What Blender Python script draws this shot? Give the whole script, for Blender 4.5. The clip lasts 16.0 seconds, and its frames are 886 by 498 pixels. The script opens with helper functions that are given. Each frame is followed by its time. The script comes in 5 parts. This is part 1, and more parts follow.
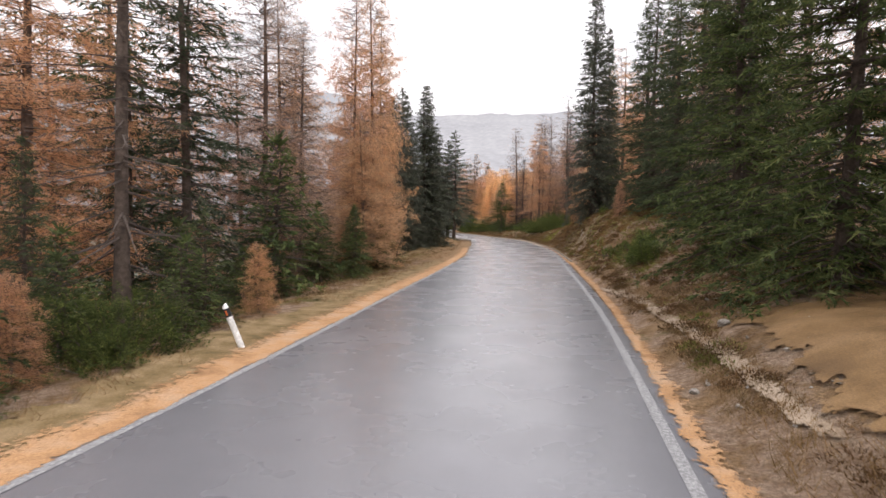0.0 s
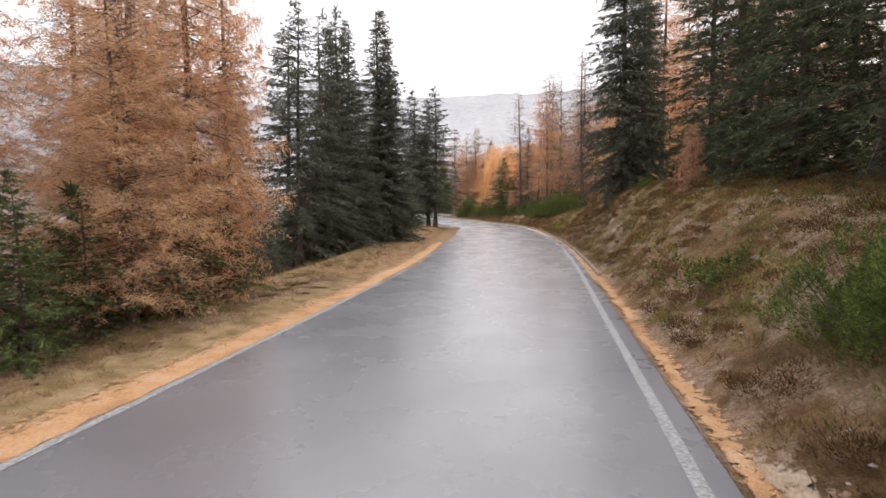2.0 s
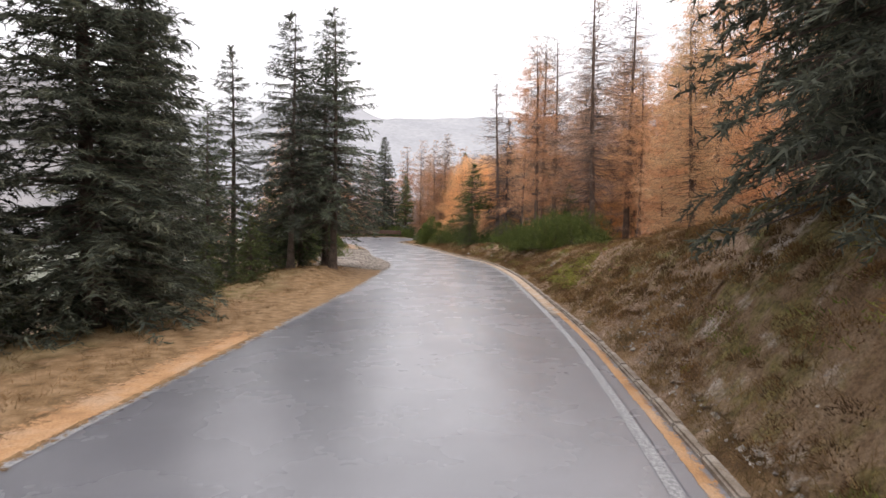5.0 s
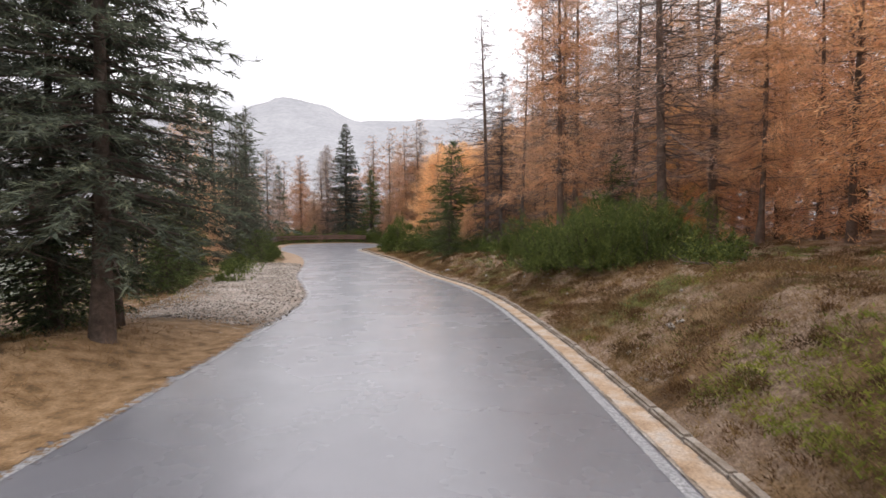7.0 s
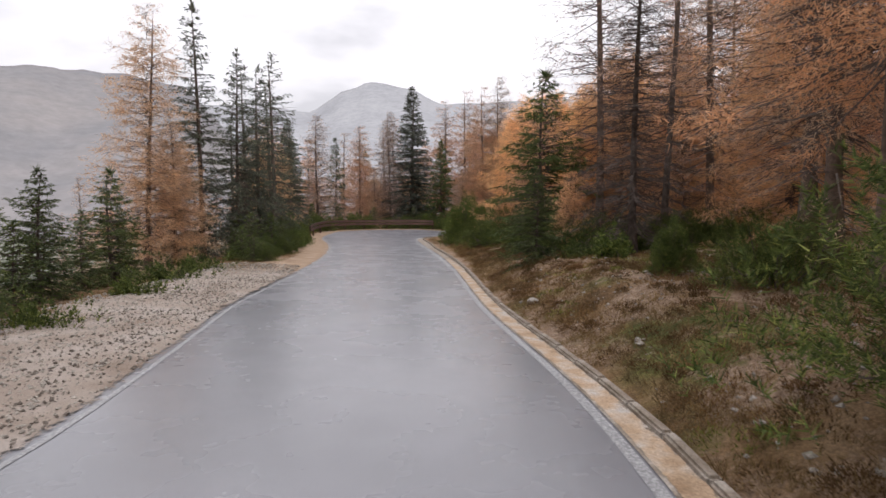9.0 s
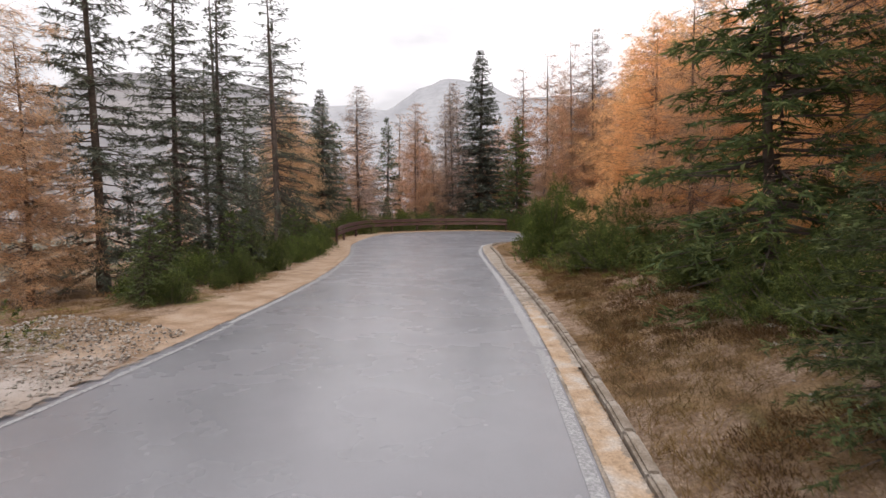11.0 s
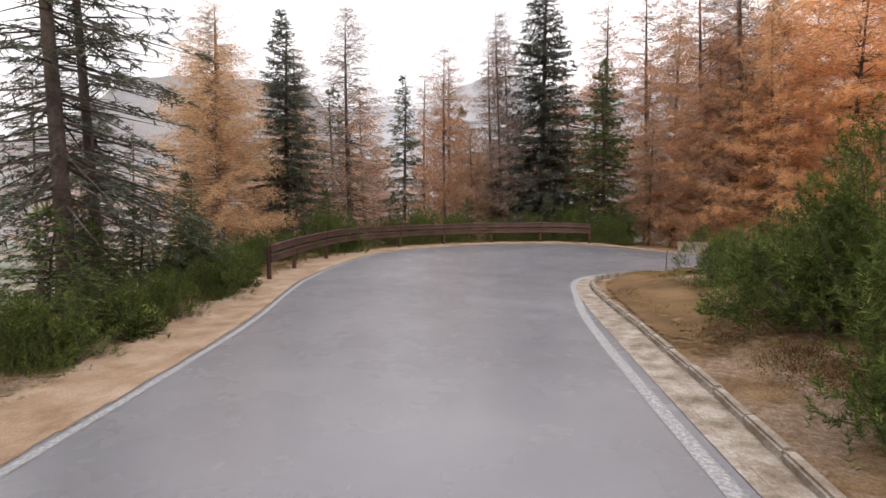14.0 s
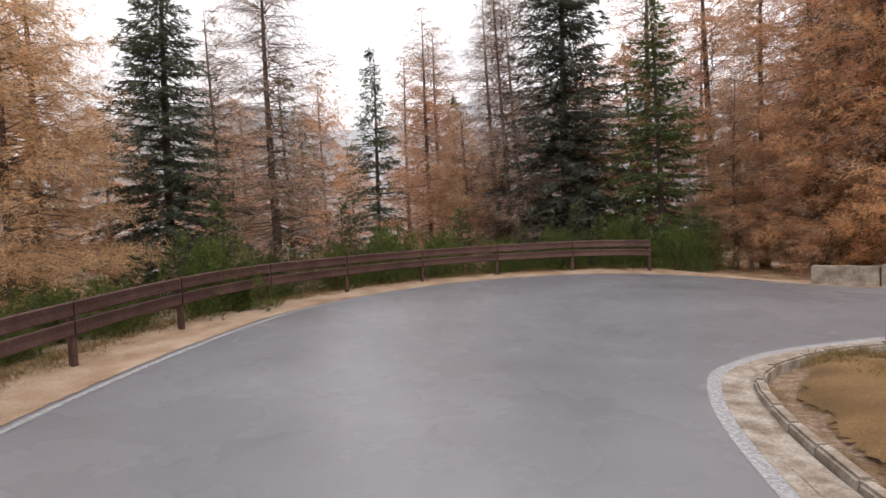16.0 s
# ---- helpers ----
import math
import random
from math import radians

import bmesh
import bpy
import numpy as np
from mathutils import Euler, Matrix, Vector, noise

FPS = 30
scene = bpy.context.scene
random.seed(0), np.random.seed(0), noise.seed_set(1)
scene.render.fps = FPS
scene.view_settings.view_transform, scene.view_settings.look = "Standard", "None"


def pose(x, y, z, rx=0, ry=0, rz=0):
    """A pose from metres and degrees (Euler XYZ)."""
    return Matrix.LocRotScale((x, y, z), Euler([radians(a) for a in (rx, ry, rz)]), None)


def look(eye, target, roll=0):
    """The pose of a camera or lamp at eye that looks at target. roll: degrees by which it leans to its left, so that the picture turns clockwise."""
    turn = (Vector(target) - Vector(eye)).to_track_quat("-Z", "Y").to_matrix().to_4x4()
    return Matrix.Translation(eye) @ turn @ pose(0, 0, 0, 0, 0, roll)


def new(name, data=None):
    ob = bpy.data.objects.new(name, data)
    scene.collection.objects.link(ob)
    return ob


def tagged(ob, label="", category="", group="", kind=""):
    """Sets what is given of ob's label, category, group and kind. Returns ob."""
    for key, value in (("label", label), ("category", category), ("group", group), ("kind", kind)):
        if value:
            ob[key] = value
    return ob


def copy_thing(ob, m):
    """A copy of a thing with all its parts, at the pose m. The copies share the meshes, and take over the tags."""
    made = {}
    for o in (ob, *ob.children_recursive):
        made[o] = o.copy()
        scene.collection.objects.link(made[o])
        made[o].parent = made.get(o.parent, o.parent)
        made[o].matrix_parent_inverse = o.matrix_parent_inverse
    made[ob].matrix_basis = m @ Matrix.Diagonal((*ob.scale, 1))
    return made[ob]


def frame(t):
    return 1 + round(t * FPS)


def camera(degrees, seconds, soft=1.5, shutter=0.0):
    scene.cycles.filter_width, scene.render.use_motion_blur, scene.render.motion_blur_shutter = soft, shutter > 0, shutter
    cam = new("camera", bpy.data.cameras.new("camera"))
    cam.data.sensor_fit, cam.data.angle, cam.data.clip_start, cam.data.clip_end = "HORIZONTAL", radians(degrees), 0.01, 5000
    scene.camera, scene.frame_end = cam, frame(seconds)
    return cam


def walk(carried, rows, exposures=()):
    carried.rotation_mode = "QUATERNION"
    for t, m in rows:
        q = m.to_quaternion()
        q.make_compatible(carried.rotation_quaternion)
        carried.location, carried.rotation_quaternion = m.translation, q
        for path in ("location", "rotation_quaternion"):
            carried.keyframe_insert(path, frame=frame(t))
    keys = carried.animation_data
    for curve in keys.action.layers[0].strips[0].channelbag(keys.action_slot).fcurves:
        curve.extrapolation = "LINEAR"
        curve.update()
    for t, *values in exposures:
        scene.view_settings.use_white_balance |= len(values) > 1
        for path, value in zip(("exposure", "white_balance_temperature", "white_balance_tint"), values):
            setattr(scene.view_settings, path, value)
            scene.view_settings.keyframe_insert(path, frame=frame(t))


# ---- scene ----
cam = camera(75.86, 16.0, soft=1.5, shutter=0.08)
PATH = [
    (0, pose(0.00, 0.00, 2.36, 87.20, -0.67, 11.56)),
    (0.5, pose(-0.02, 4.27, 2.35, 85.75, 0.01, 10.70)),
    (1, pose(-0.08, 7.87, 2.39, 85.67, 0.57, 12.10)),
    (1.5, pose(0.00, 11.65, 2.40, 85.25, 0.08, 12.37)),
    (2, pose(-0.15, 15.56, 2.37, 85.54, 0.55, 12.68)),
    (2.5, pose(-0.27, 19.66, 2.39, 85.75, -0.28, 12.74)),
    (3, pose(-0.39, 23.77, 2.39, 88.58, 2.21, 14.26)),
    (3.5, pose(-0.62, 27.64, 2.41, 86.70, 1.60, 13.21)),
    (4, pose(-0.92, 31.80, 2.46, 86.76, -0.67, 13.07)),
    (4.2, pose(-1.02, 33.41, 2.46, 86.79, -1.77, 12.59)),
    (6.3, pose(-3.11, 49.47, 2.40, 88.93, 1.98, 7.62)),
    (6.5, pose(-3.35, 51.29, 2.40, 88.11, 1.27, 7.67)),
    (7, pose(-4.08, 55.80, 2.41, 88.02, 0.33, 8.67)),
    (7.5, pose(-4.41, 60.15, 2.39, 87.90, 0.30, 10.33)),
    (8, pose(-4.78, 64.10, 2.37, 87.30, 0.33, 13.39)),
    (8.5, pose(-5.52, 67.79, 2.38, 86.65, -0.68, 14.38)),
    (9, pose(-6.31, 71.35, 2.40, 86.45, 0.00, 17.31)),
    (9.5, pose(-7.24, 74.99, 2.41, 87.10, 0.54, 20.00)),
    (9.7, pose(-7.66, 76.40, 2.41, 87.12, 0.75, 21.38)),
    (11.8, pose(-13.23, 91.63, 2.40, 85.98, -0.00, 27.21)),
    (12, pose(-13.85, 92.91, 2.39, 86.39, -0.00, 28.26)),
    (12.5, pose(-15.31, 96.09, 2.42, 86.01, 0.22, 29.10)),
    (13, pose(-16.59, 99.01, 2.43, 86.27, 0.93, 29.49)),
    (13.5, pose(-18.18, 101.60, 2.40, 86.27, -0.02, 28.97)),
    (14, pose(-19.60, 104.56, 2.40, 86.15, 0.54, 29.08)),
    (14.5, pose(-20.93, 107.32, 2.40, 86.47, 0.90, 29.28)),
    (15, pose(-22.12, 110.00, 2.38, 86.83, 1.32, 29.20)),
    (15.5, pose(-23.25, 112.52, 2.41, 87.13, 1.80, 29.65)),
    (16, pose(-24.26, 115.11, 2.35, 88.03, 2.85, 29.72)),
]
walk(cam, PATH, ((0, 0.07, 6600, 15), (2.3, 0.26, 6600, 15), (3.3, 0.10, 6600, 15), (4.2, 0.26, 6600, 15), (6.3, -0.05, 6500, 15), (7.0, 0.06, 6500, 15), (8.0, -0.15, 6450, 15), (9.0, -0.22, 6450, 15), (9.7, -0.25, 6500, 15), (12.0, 0.05, 6700, 15), (16, 0.02, 6700, 15)))

# ---------------------------------------------------------------- light
world = bpy.data.worlds.new("overcast_sky")
scene.world = world
world.use_nodes = True
wn, wl = world.node_tree.nodes, world.node_tree.links
bg = wn["Background"]
sky = wn.new("ShaderNodeTexSky")
sky.sky_type, sky.sun_disc = "NISHITA", False
sky.sun_elevation, sky.sun_rotation = radians(32), radians(160)
sky.dust_density, sky.air_density = 4.0, 1.0
grey = wn.new("ShaderNodeHueSaturation")
grey.inputs["Saturation"].default_value = 0.12
grey.inputs["Value"].default_value = 0.10
wl.new(sky.outputs[0], grey.inputs["Color"])
coord = wn.new("ShaderNodeTexCoord")
squash = wn.new("ShaderNodeMapping")
squash.inputs["Scale"].default_value = (2.2, 2.2, 6.0)
wl.new(coord.outputs["Generated"], squash.inputs["Vector"])
puffs = wn.new("ShaderNodeTexNoise")
puffs.inputs["Scale"].default_value, puffs.inputs["Detail"].default_value = 1.6, 5
wl.new(squash.outputs[0], puffs.inputs["Vector"])
layer = wn.new("ShaderNodeValToRGB")
layer.color_ramp.elements[0].position, layer.color_ramp.elements[0].color = 0.35, (0.66, 0.67, 0.695, 1)
layer.color_ramp.elements[1].position, layer.color_ramp.elements[1].color = 0.60, (1.0, 1.0, 1.02, 1)
wl.new(puffs.outputs["Fac"], layer.inputs["Fac"])
cover = wn.new("ShaderNodeMixRGB")
cover.inputs["Fac"].default_value = 0.93
wl.new(grey.outputs[0], cover.inputs["Color1"])
wl.new(layer.outputs[0], cover.inputs["Color2"])
# an overcast dome is brighter overhead than at the skyline
axis = wn.new("ShaderNodeSeparateXYZ")
wl.new(coord.outputs["Generated"], axis.inputs[0])
dome = wn.new("ShaderNodeMapRange")
for k, v in ((1, 0.0), (2, 1.0), (3, 0.45), (4, 1.0)):
    dome.inputs[k].default_value = v
wl.new(axis.outputs["Z"], dome.inputs[0])
shade = wn.new("ShaderNodeMixRGB")
shade.blend_type, shade.inputs["Fac"].default_value = "MULTIPLY", 1.0
wl.new(cover.outputs[0], shade.inputs["Color1"])
wl.new(dome.outputs[0], shade.inputs["Color2"])
wl.new(shade.outputs[0], bg.inputs["Color"])
bg.inputs["Strength"].default_value = 2.4

sun = new("sun", bpy.data.lights.new("sun", "SUN"))
sun.data.energy, sun.data.angle, sun.data.color = 1.3, radians(45), (1.0, 0.98, 0.95)
sun.matrix_basis = look((0, 0, 60), (-18, 30, 0))


# ---------------------------------------------------------------- materials
def material(name):
    m = bpy.data.materials.new(name)
    m.use_nodes = True
    return m, m.node_tree.nodes, m.node_tree.links, m.node_tree.nodes["Principled BSDF"]


def ramp(nt, stops, src):
    n = nt.nodes.new("ShaderNodeValToRGB")
    e = n.color_ramp.elements
    while len(e) < len(stops):
        e.new(0.5)
    for s, (p, c) in zip(e, stops):
        s.position, s.color = p, (*c, 1)
    nt.links.new(src, n.inputs["Fac"])
    return n.outputs["Color"]


def noise_tex(nt, scale, detail=4, rough=0.55, vec=None):
    n = nt.nodes.new("ShaderNodeTexNoise")
    n.inputs["Scale"].default_value, n.inputs["Detail"].default_value, n.inputs["Roughness"].default_value = scale, detail, rough
    if vec is None:
        g = nt.nodes.new("ShaderNodeTexCoord")
        vec = g.outputs["Object"]
    nt.links.new(vec, n.inputs["Vector"])
    return n.outputs["Fac"]


def mix(nt, fac, a, b, kind="MIX"):
    n = nt.nodes.new("ShaderNodeMixRGB")
    n.blend_type = kind
    for sock, v in (("Fac", fac), ("Color1", a), ("Color2", b)):
        if isinstance(v, (int, float)):
            n.inputs[sock].default_value = v
        elif isinstance(v, tuple):
            n.inputs[sock].default_value = (*v, 1)
        else:
            nt.links.new(v, n.inputs[sock])
    return n.outputs["Color"]


def bump(nt, height, strength, distance, bsdf):
    n = nt.nodes.new("ShaderNodeBump")
    n.inputs["Strength"].default_value, n.inputs["Distance"].default_value = strength, distance
    nt.links.new(height, n.inputs["Height"])
    nt.links.new(n.outputs[0], bsdf.inputs["Normal"])


def frayed(m, b, scale=5.0, start=0.62):
    """Lets loose litter thin out in flecks towards the rim of its strip."""
    nt = m.node_tree
    a = nt.nodes.new("ShaderNodeAttribute")
    a.attribute_name = "rim"
    f = nt.nodes.new("ShaderNodeMath")
    f.operation = "MULTIPLY_ADD"
    nt.links.new(noise_tex(nt, scale, 9, 0.86), f.inputs[0])
    f.inputs[1].default_value = 2.6
    nt.links.new(a.outputs["Fac"], f.inputs[2])
    cut = nt.nodes.new("ShaderNodeMath")
    cut.operation = "GREATER_THAN"
    nt.links.new(f.outputs[0], cut.inputs[0])
    cut.inputs[1].default_value = 1.3 + start
    clear = nt.nodes.new("ShaderNodeBsdfTransparent")
    s = nt.nodes.new("ShaderNodeMixShader")
    nt.links.new(cut.outputs[0], s.inputs[0])
    nt.links.new(b.outputs[0], s.inputs[1])
    nt.links.new(clear.outputs[0], s.inputs[2])
    nt.links.new(s.outputs[0], nt.nodes["Material Output"].inputs["Surface"])
    return m


def grainy(name, stops, scale, fine, roughness=0.9, bumps=0.5, dist=0.02, fray=0.0):
    """A two-scale material: coarse patches by a ramp, and fine grain that lightens and darkens it."""
    m, n, l, b = material(name)
    nt = m.node_tree
    col = ramp(nt, stops, noise_tex(nt, scale, 5))
    fine_n = noise_tex(nt, fine, 4, 0.7)
    shade = ramp(nt, [(0.3, (0.62, 0.62, 0.62)), (0.7, (1.3, 1.3, 1.3))], fine_n)
    col = mix(nt, 1.0, col, shade, "MULTIPLY")
    l.new(col, b.inputs["Base Color"])
    b.inputs["Roughness"].default_value = roughness
    b.inputs["Specular IOR Level"].default_value = 0.25
    bump(nt, fine_n, bumps, dist, b)
    return frayed(m, b, fray) if fray else m


def leafy(name, dark, light, tip=None, roughness=0.75, clumps=1.3, through_light=0.38, uneven=1.0):
    """Foliage: every clump its own tone, every tree a little lighter or darker."""
    m, n, l, b = material(name)
    nt = m.node_tree
    g = n.new("ShaderNodeNewGeometry")
    col = ramp(nt, [(0.0, dark), (0.75, light), (1.0, tip or light)], g.outputs["Random Per Island"])
    o = n.new("ShaderNodeObjectInfo")
    tone = ramp(nt, [(0.0, (0.80, 0.76, 0.82)), (0.5, (1.04, 0.97, 0.95)), (1.0, (1.12, 1.11, 1.04))], o.outputs["Random"])
    col = mix(nt, 1.0, col, tone, "MULTIPLY")
    clump = ramp(nt, [(0.33, (0.62, 0.66, 0.66)), (0.52, (1.0, 1.0, 1.0)), (0.68, (1.38, 1.32, 1.2))], noise_tex(nt, clumps, 3, 0.6))
    col = mix(nt, uneven, col, clump, "MULTIPLY")
    l.new(col, b.inputs["Base Color"])
    b.inputs["Roughness"].default_value = roughness
    b.inputs["Specular IOR Level"].default_value = 0.2
    t = n.new("ShaderNodeBsdfTranslucent")
    l.new(col, t.inputs["Color"])
    s = n.new("ShaderNodeMixShader")
    s.inputs[0].default_value = through_light
    l.new(b.outputs[0], s.inputs[1])
    l.new(t.outputs[0], s.inputs[2])
    l.new(s.outputs[0], n["Material Output"].inputs["Surface"])
    return m


def asphalt():
    m, n, l, b = material("wet_asphalt")
    nt = m.node_tree
    patches = noise_tex(nt, 0.35, 4)
    col = ramp(nt, [(0.3, (0.138, 0.138, 0.151)), (0.55, (0.160, 0.160, 0.175)), (0.75, (0.184, 0.184, 0.198))], patches)
    grit = noise_tex(nt, 90, 3, 0.8)
    col = mix(nt, 1.0, col, ramp(nt, [(0.3, (0.6, 0.6, 0.6)), (0.72, (1.35, 1.35, 1.35))], grit), "MULTIPLY")
    crack = n.new("ShaderNodeTexVoronoi")
    crack.feature = "DISTANCE_TO_EDGE"
    crack.inputs["Scale"].default_value = 0.23
    g = n.new("ShaderNodeTexCoord")
    warp = n.new("ShaderNodeMixRGB")
    warp.blend_type, warp.inputs["Fac"].default_value = "ADD", 0.6
    wob = n.new("ShaderNodeTexNoise")
    wob.inputs["Scale"].default_value, wob.inputs["Detail"].default_value = 1.3, 6
    l.new(g.outputs["Object"], wob.inputs["Vector"])
    l.new(g.outputs["Object"], warp.inputs["Color1"])
    l.new(wob.outputs["Color"], warp.inputs["Color2"])
    l.new(warp.outputs[0], crack.inputs["Vector"])
    thin = ramp(nt, [(0.0, (0.35, 0.35, 0.35)), (0.012, (1, 1, 1))], crack.outputs["Distance"])
    gate = ramp(nt, [(0.66, (0, 0, 0)), (0.72, (0.6, 0.6, 0.6))], noise_tex(nt, 0.12, 2))
    col = mix(nt, gate, col, mix(nt, 1.0, col, thin, "MULTIPLY"))
    smear = n.new("ShaderNodeMapping")
    smear.inputs["Rotation"].default_value, smear.inputs["Scale"].default_value = (0, 0, -0.5), (0.9, 0.28, 1)
    l.new(g.outputs["Object"], smear.inputs["Vector"])
    stain = ramp(nt, [(0.60, (1, 1, 1)), (0.70, (0.84, 0.84, 0.86))], noise_tex(nt, 0.8, 7, 0.72, smear.outputs[0]))
    col = mix(nt, 1.0, col, stain, "MULTIPLY")
    l.new(col, b.inputs["Base Color"])
    wet = noise_tex(nt, 0.8, 5, 0.6)
    l.new(ramp(nt, [(0.3, (0.30, 0.30, 0.30)), (0.7, (0.46, 0.46, 0.46))], wet), b.inputs["Roughness"])
    b.inputs["Specular IOR Level"].default_value = 0.5
    b.inputs["Coat IOR"].default_value = 1.42
    # the film of water thins out towards the hairpin
    axes = n.new("ShaderNodeSeparateXYZ")
    l.new(g.outputs["Object"], axes.inputs[0])
    film = n.new("ShaderNodeMapRange")
    for k, v in ((1, 88.0), (2, 116.0), (3, 0.95), (4, 0.25)):
        film.inputs[k].default_value = v
    l.new(axes.outputs["Y"], film.inputs[0])
    l.new(film.outputs[0], b.inputs["Coat Weight"])
    l.new(ramp(nt, [(0.3, (0.23, 0.23, 0.23)), (0.7, (0.31, 0.31, 0.31))], noise_tex(nt, 0.6, 4, 0.6)), b.inputs["Coat Roughness"])
    bump(nt, grit, 0.25, 0.004, b)
    return m


def worn_paint():
    m, n, l, b = material("worn_white_paint")
    nt = m.node_tree
    wear = ramp(nt, [(0.42, (0.17, 0.17, 0.175)), (0.76, (0.50, 0.50, 0.50))], noise_tex(nt, 22, 5, 0.7))
    l.new(wear, b.inputs["Base Color"])
    b.inputs["Roughness"].default_value = 0.5
    return m


def heath():
    """Dry heath: brown grass, tan thatch, moss patches and bare stony earth."""
    m, n, l, b = material("heath_ground")
    nt = m.node_tree
    brown = ramp(nt, [(0.30, (0.085, 0.050, 0.024)), (0.46, (0.17, 0.102, 0.048)), (0.58, (0.26, 0.165, 0.085)), (0.72, (0.34, 0.235, 0.14))], noise_tex(nt, 1.1, 6, 0.65))
    green = ramp(nt, [(0.35, (0.070, 0.074, 0.022)), (0.65, (0.165, 0.160, 0.048))], noise_tex(nt, 3.1, 5))
    patch = ramp(nt, [(0.55, (0, 0, 0)), (0.64, (1, 1, 1))], noise_tex(nt, 0.23, 4, 0.6))
    col = mix(nt, patch, brown, green)
    earth = ramp(nt, [(0.46, (0, 0, 0)), (0.55, (1, 1, 1))], noise_tex(nt, 0.6, 6, 0.7))
    col = mix(nt, earth, col, ramp(nt, [(0.35, (0.23, 0.150, 0.098)), (0.65, (0.37, 0.272, 0.195))], noise_tex(nt, 8, 4)))
    fine_n = noise_tex(nt, 26, 5, 0.75)
    col = mix(nt, 1.0, col, ramp(nt, [(0.32, (0.5, 0.5, 0.5)), (0.7, (1.45, 1.45, 1.45))], fine_n), "MULTIPLY")
    # the valley floor west of the road is grey-green meadow
    where = n.new("ShaderNodeTexCoord")
    axes = n.new("ShaderNodeSeparateXYZ")
    l.new(where.outputs["Object"], axes.inputs[0])
    valley = n.new("ShaderNodeMapRange")
    for k, v in ((1, -30.0), (2, -75.0), (3, 0.0), (4, 1.0)):
        valley.inputs[k].default_value = v
    l.new(axes.outputs["X"], valley.inputs[0])
    col = mix(nt, valley.outputs[0], col, ramp(nt, [(0.4, (0.13, 0.14, 0.105)), (0.6, (0.25, 0.25, 0.205))], noise_tex(nt, 0.03, 5, 0.65)))
    l.new(col, b.inputs["Base Color"])
    b.inputs["Roughness"].default_value = 0.95
    b.inputs["Specular IOR Level"].default_value = 0.2
    bump(nt, fine_n, 1.0, 0.06, b)
    return m


def bank_earth():
    """Eroded bank: brown soil and thatch, olive tufts, and pale stony scars."""
    m, n, l, b = material("eroded_bank_earth")
    nt = m.node_tree
    soil = ramp(nt, [(0.30, (0.105, 0.066, 0.036)), (0.46, (0.19, 0.122, 0.068)), (0.60, (0.27, 0.188, 0.118)), (0.74, (0.35, 0.27, 0.19))], noise_tex(nt, 1.9, 7, 0.7))
    scar = ramp(nt, [(0.53, (0, 0, 0)), (0.62, (1, 1, 1))], noise_tex(nt, 0.85, 7, 0.72))
    col = mix(nt, scar, soil, ramp(nt, [(0.35, (0.30, 0.235, 0.18)), (0.65, (0.52, 0.46, 0.395))], noise_tex(nt, 7, 5, 0.7)))
    tuft = ramp(nt, [(0.49, (0, 0, 0)), (0.58, (1, 1, 1))], noise_tex(nt, 1.05, 5, 0.6))
    col = mix(nt, tuft, col, ramp(nt, [(0.35, (0.105, 0.085, 0.030)), (0.65, (0.22, 0.175, 0.065))], noise_tex(nt, 9, 4)))
    fine_n = noise_tex(nt, 22, 6, 0.78)
    col = mix(nt, 1.0, col, ramp(nt, [(0.32, (0.48, 0.48, 0.48)), (0.7, (1.45, 1.45, 1.45))], fine_n), "MULTIPLY")
    l.new(col, b.inputs["Base Color"])
    b.inputs["Roughness"].default_value, b.inputs["Specular IOR Level"].default_value = 0.95, 0.2
    bump(nt, fine_n, 1.0, 0.06, b)
    return frayed(m, b, 2.2, 0.55)


# Far woods: the rain haze over them is put into the grey base colour.
def haze_tinted_woods(name, low, high):
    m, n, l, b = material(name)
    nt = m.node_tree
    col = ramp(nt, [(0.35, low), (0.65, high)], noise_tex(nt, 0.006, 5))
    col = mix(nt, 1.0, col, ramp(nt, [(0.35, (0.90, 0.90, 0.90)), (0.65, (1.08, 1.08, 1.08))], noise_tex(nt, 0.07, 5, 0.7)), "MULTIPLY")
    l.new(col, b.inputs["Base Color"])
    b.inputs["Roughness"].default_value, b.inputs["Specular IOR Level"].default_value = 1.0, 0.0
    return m


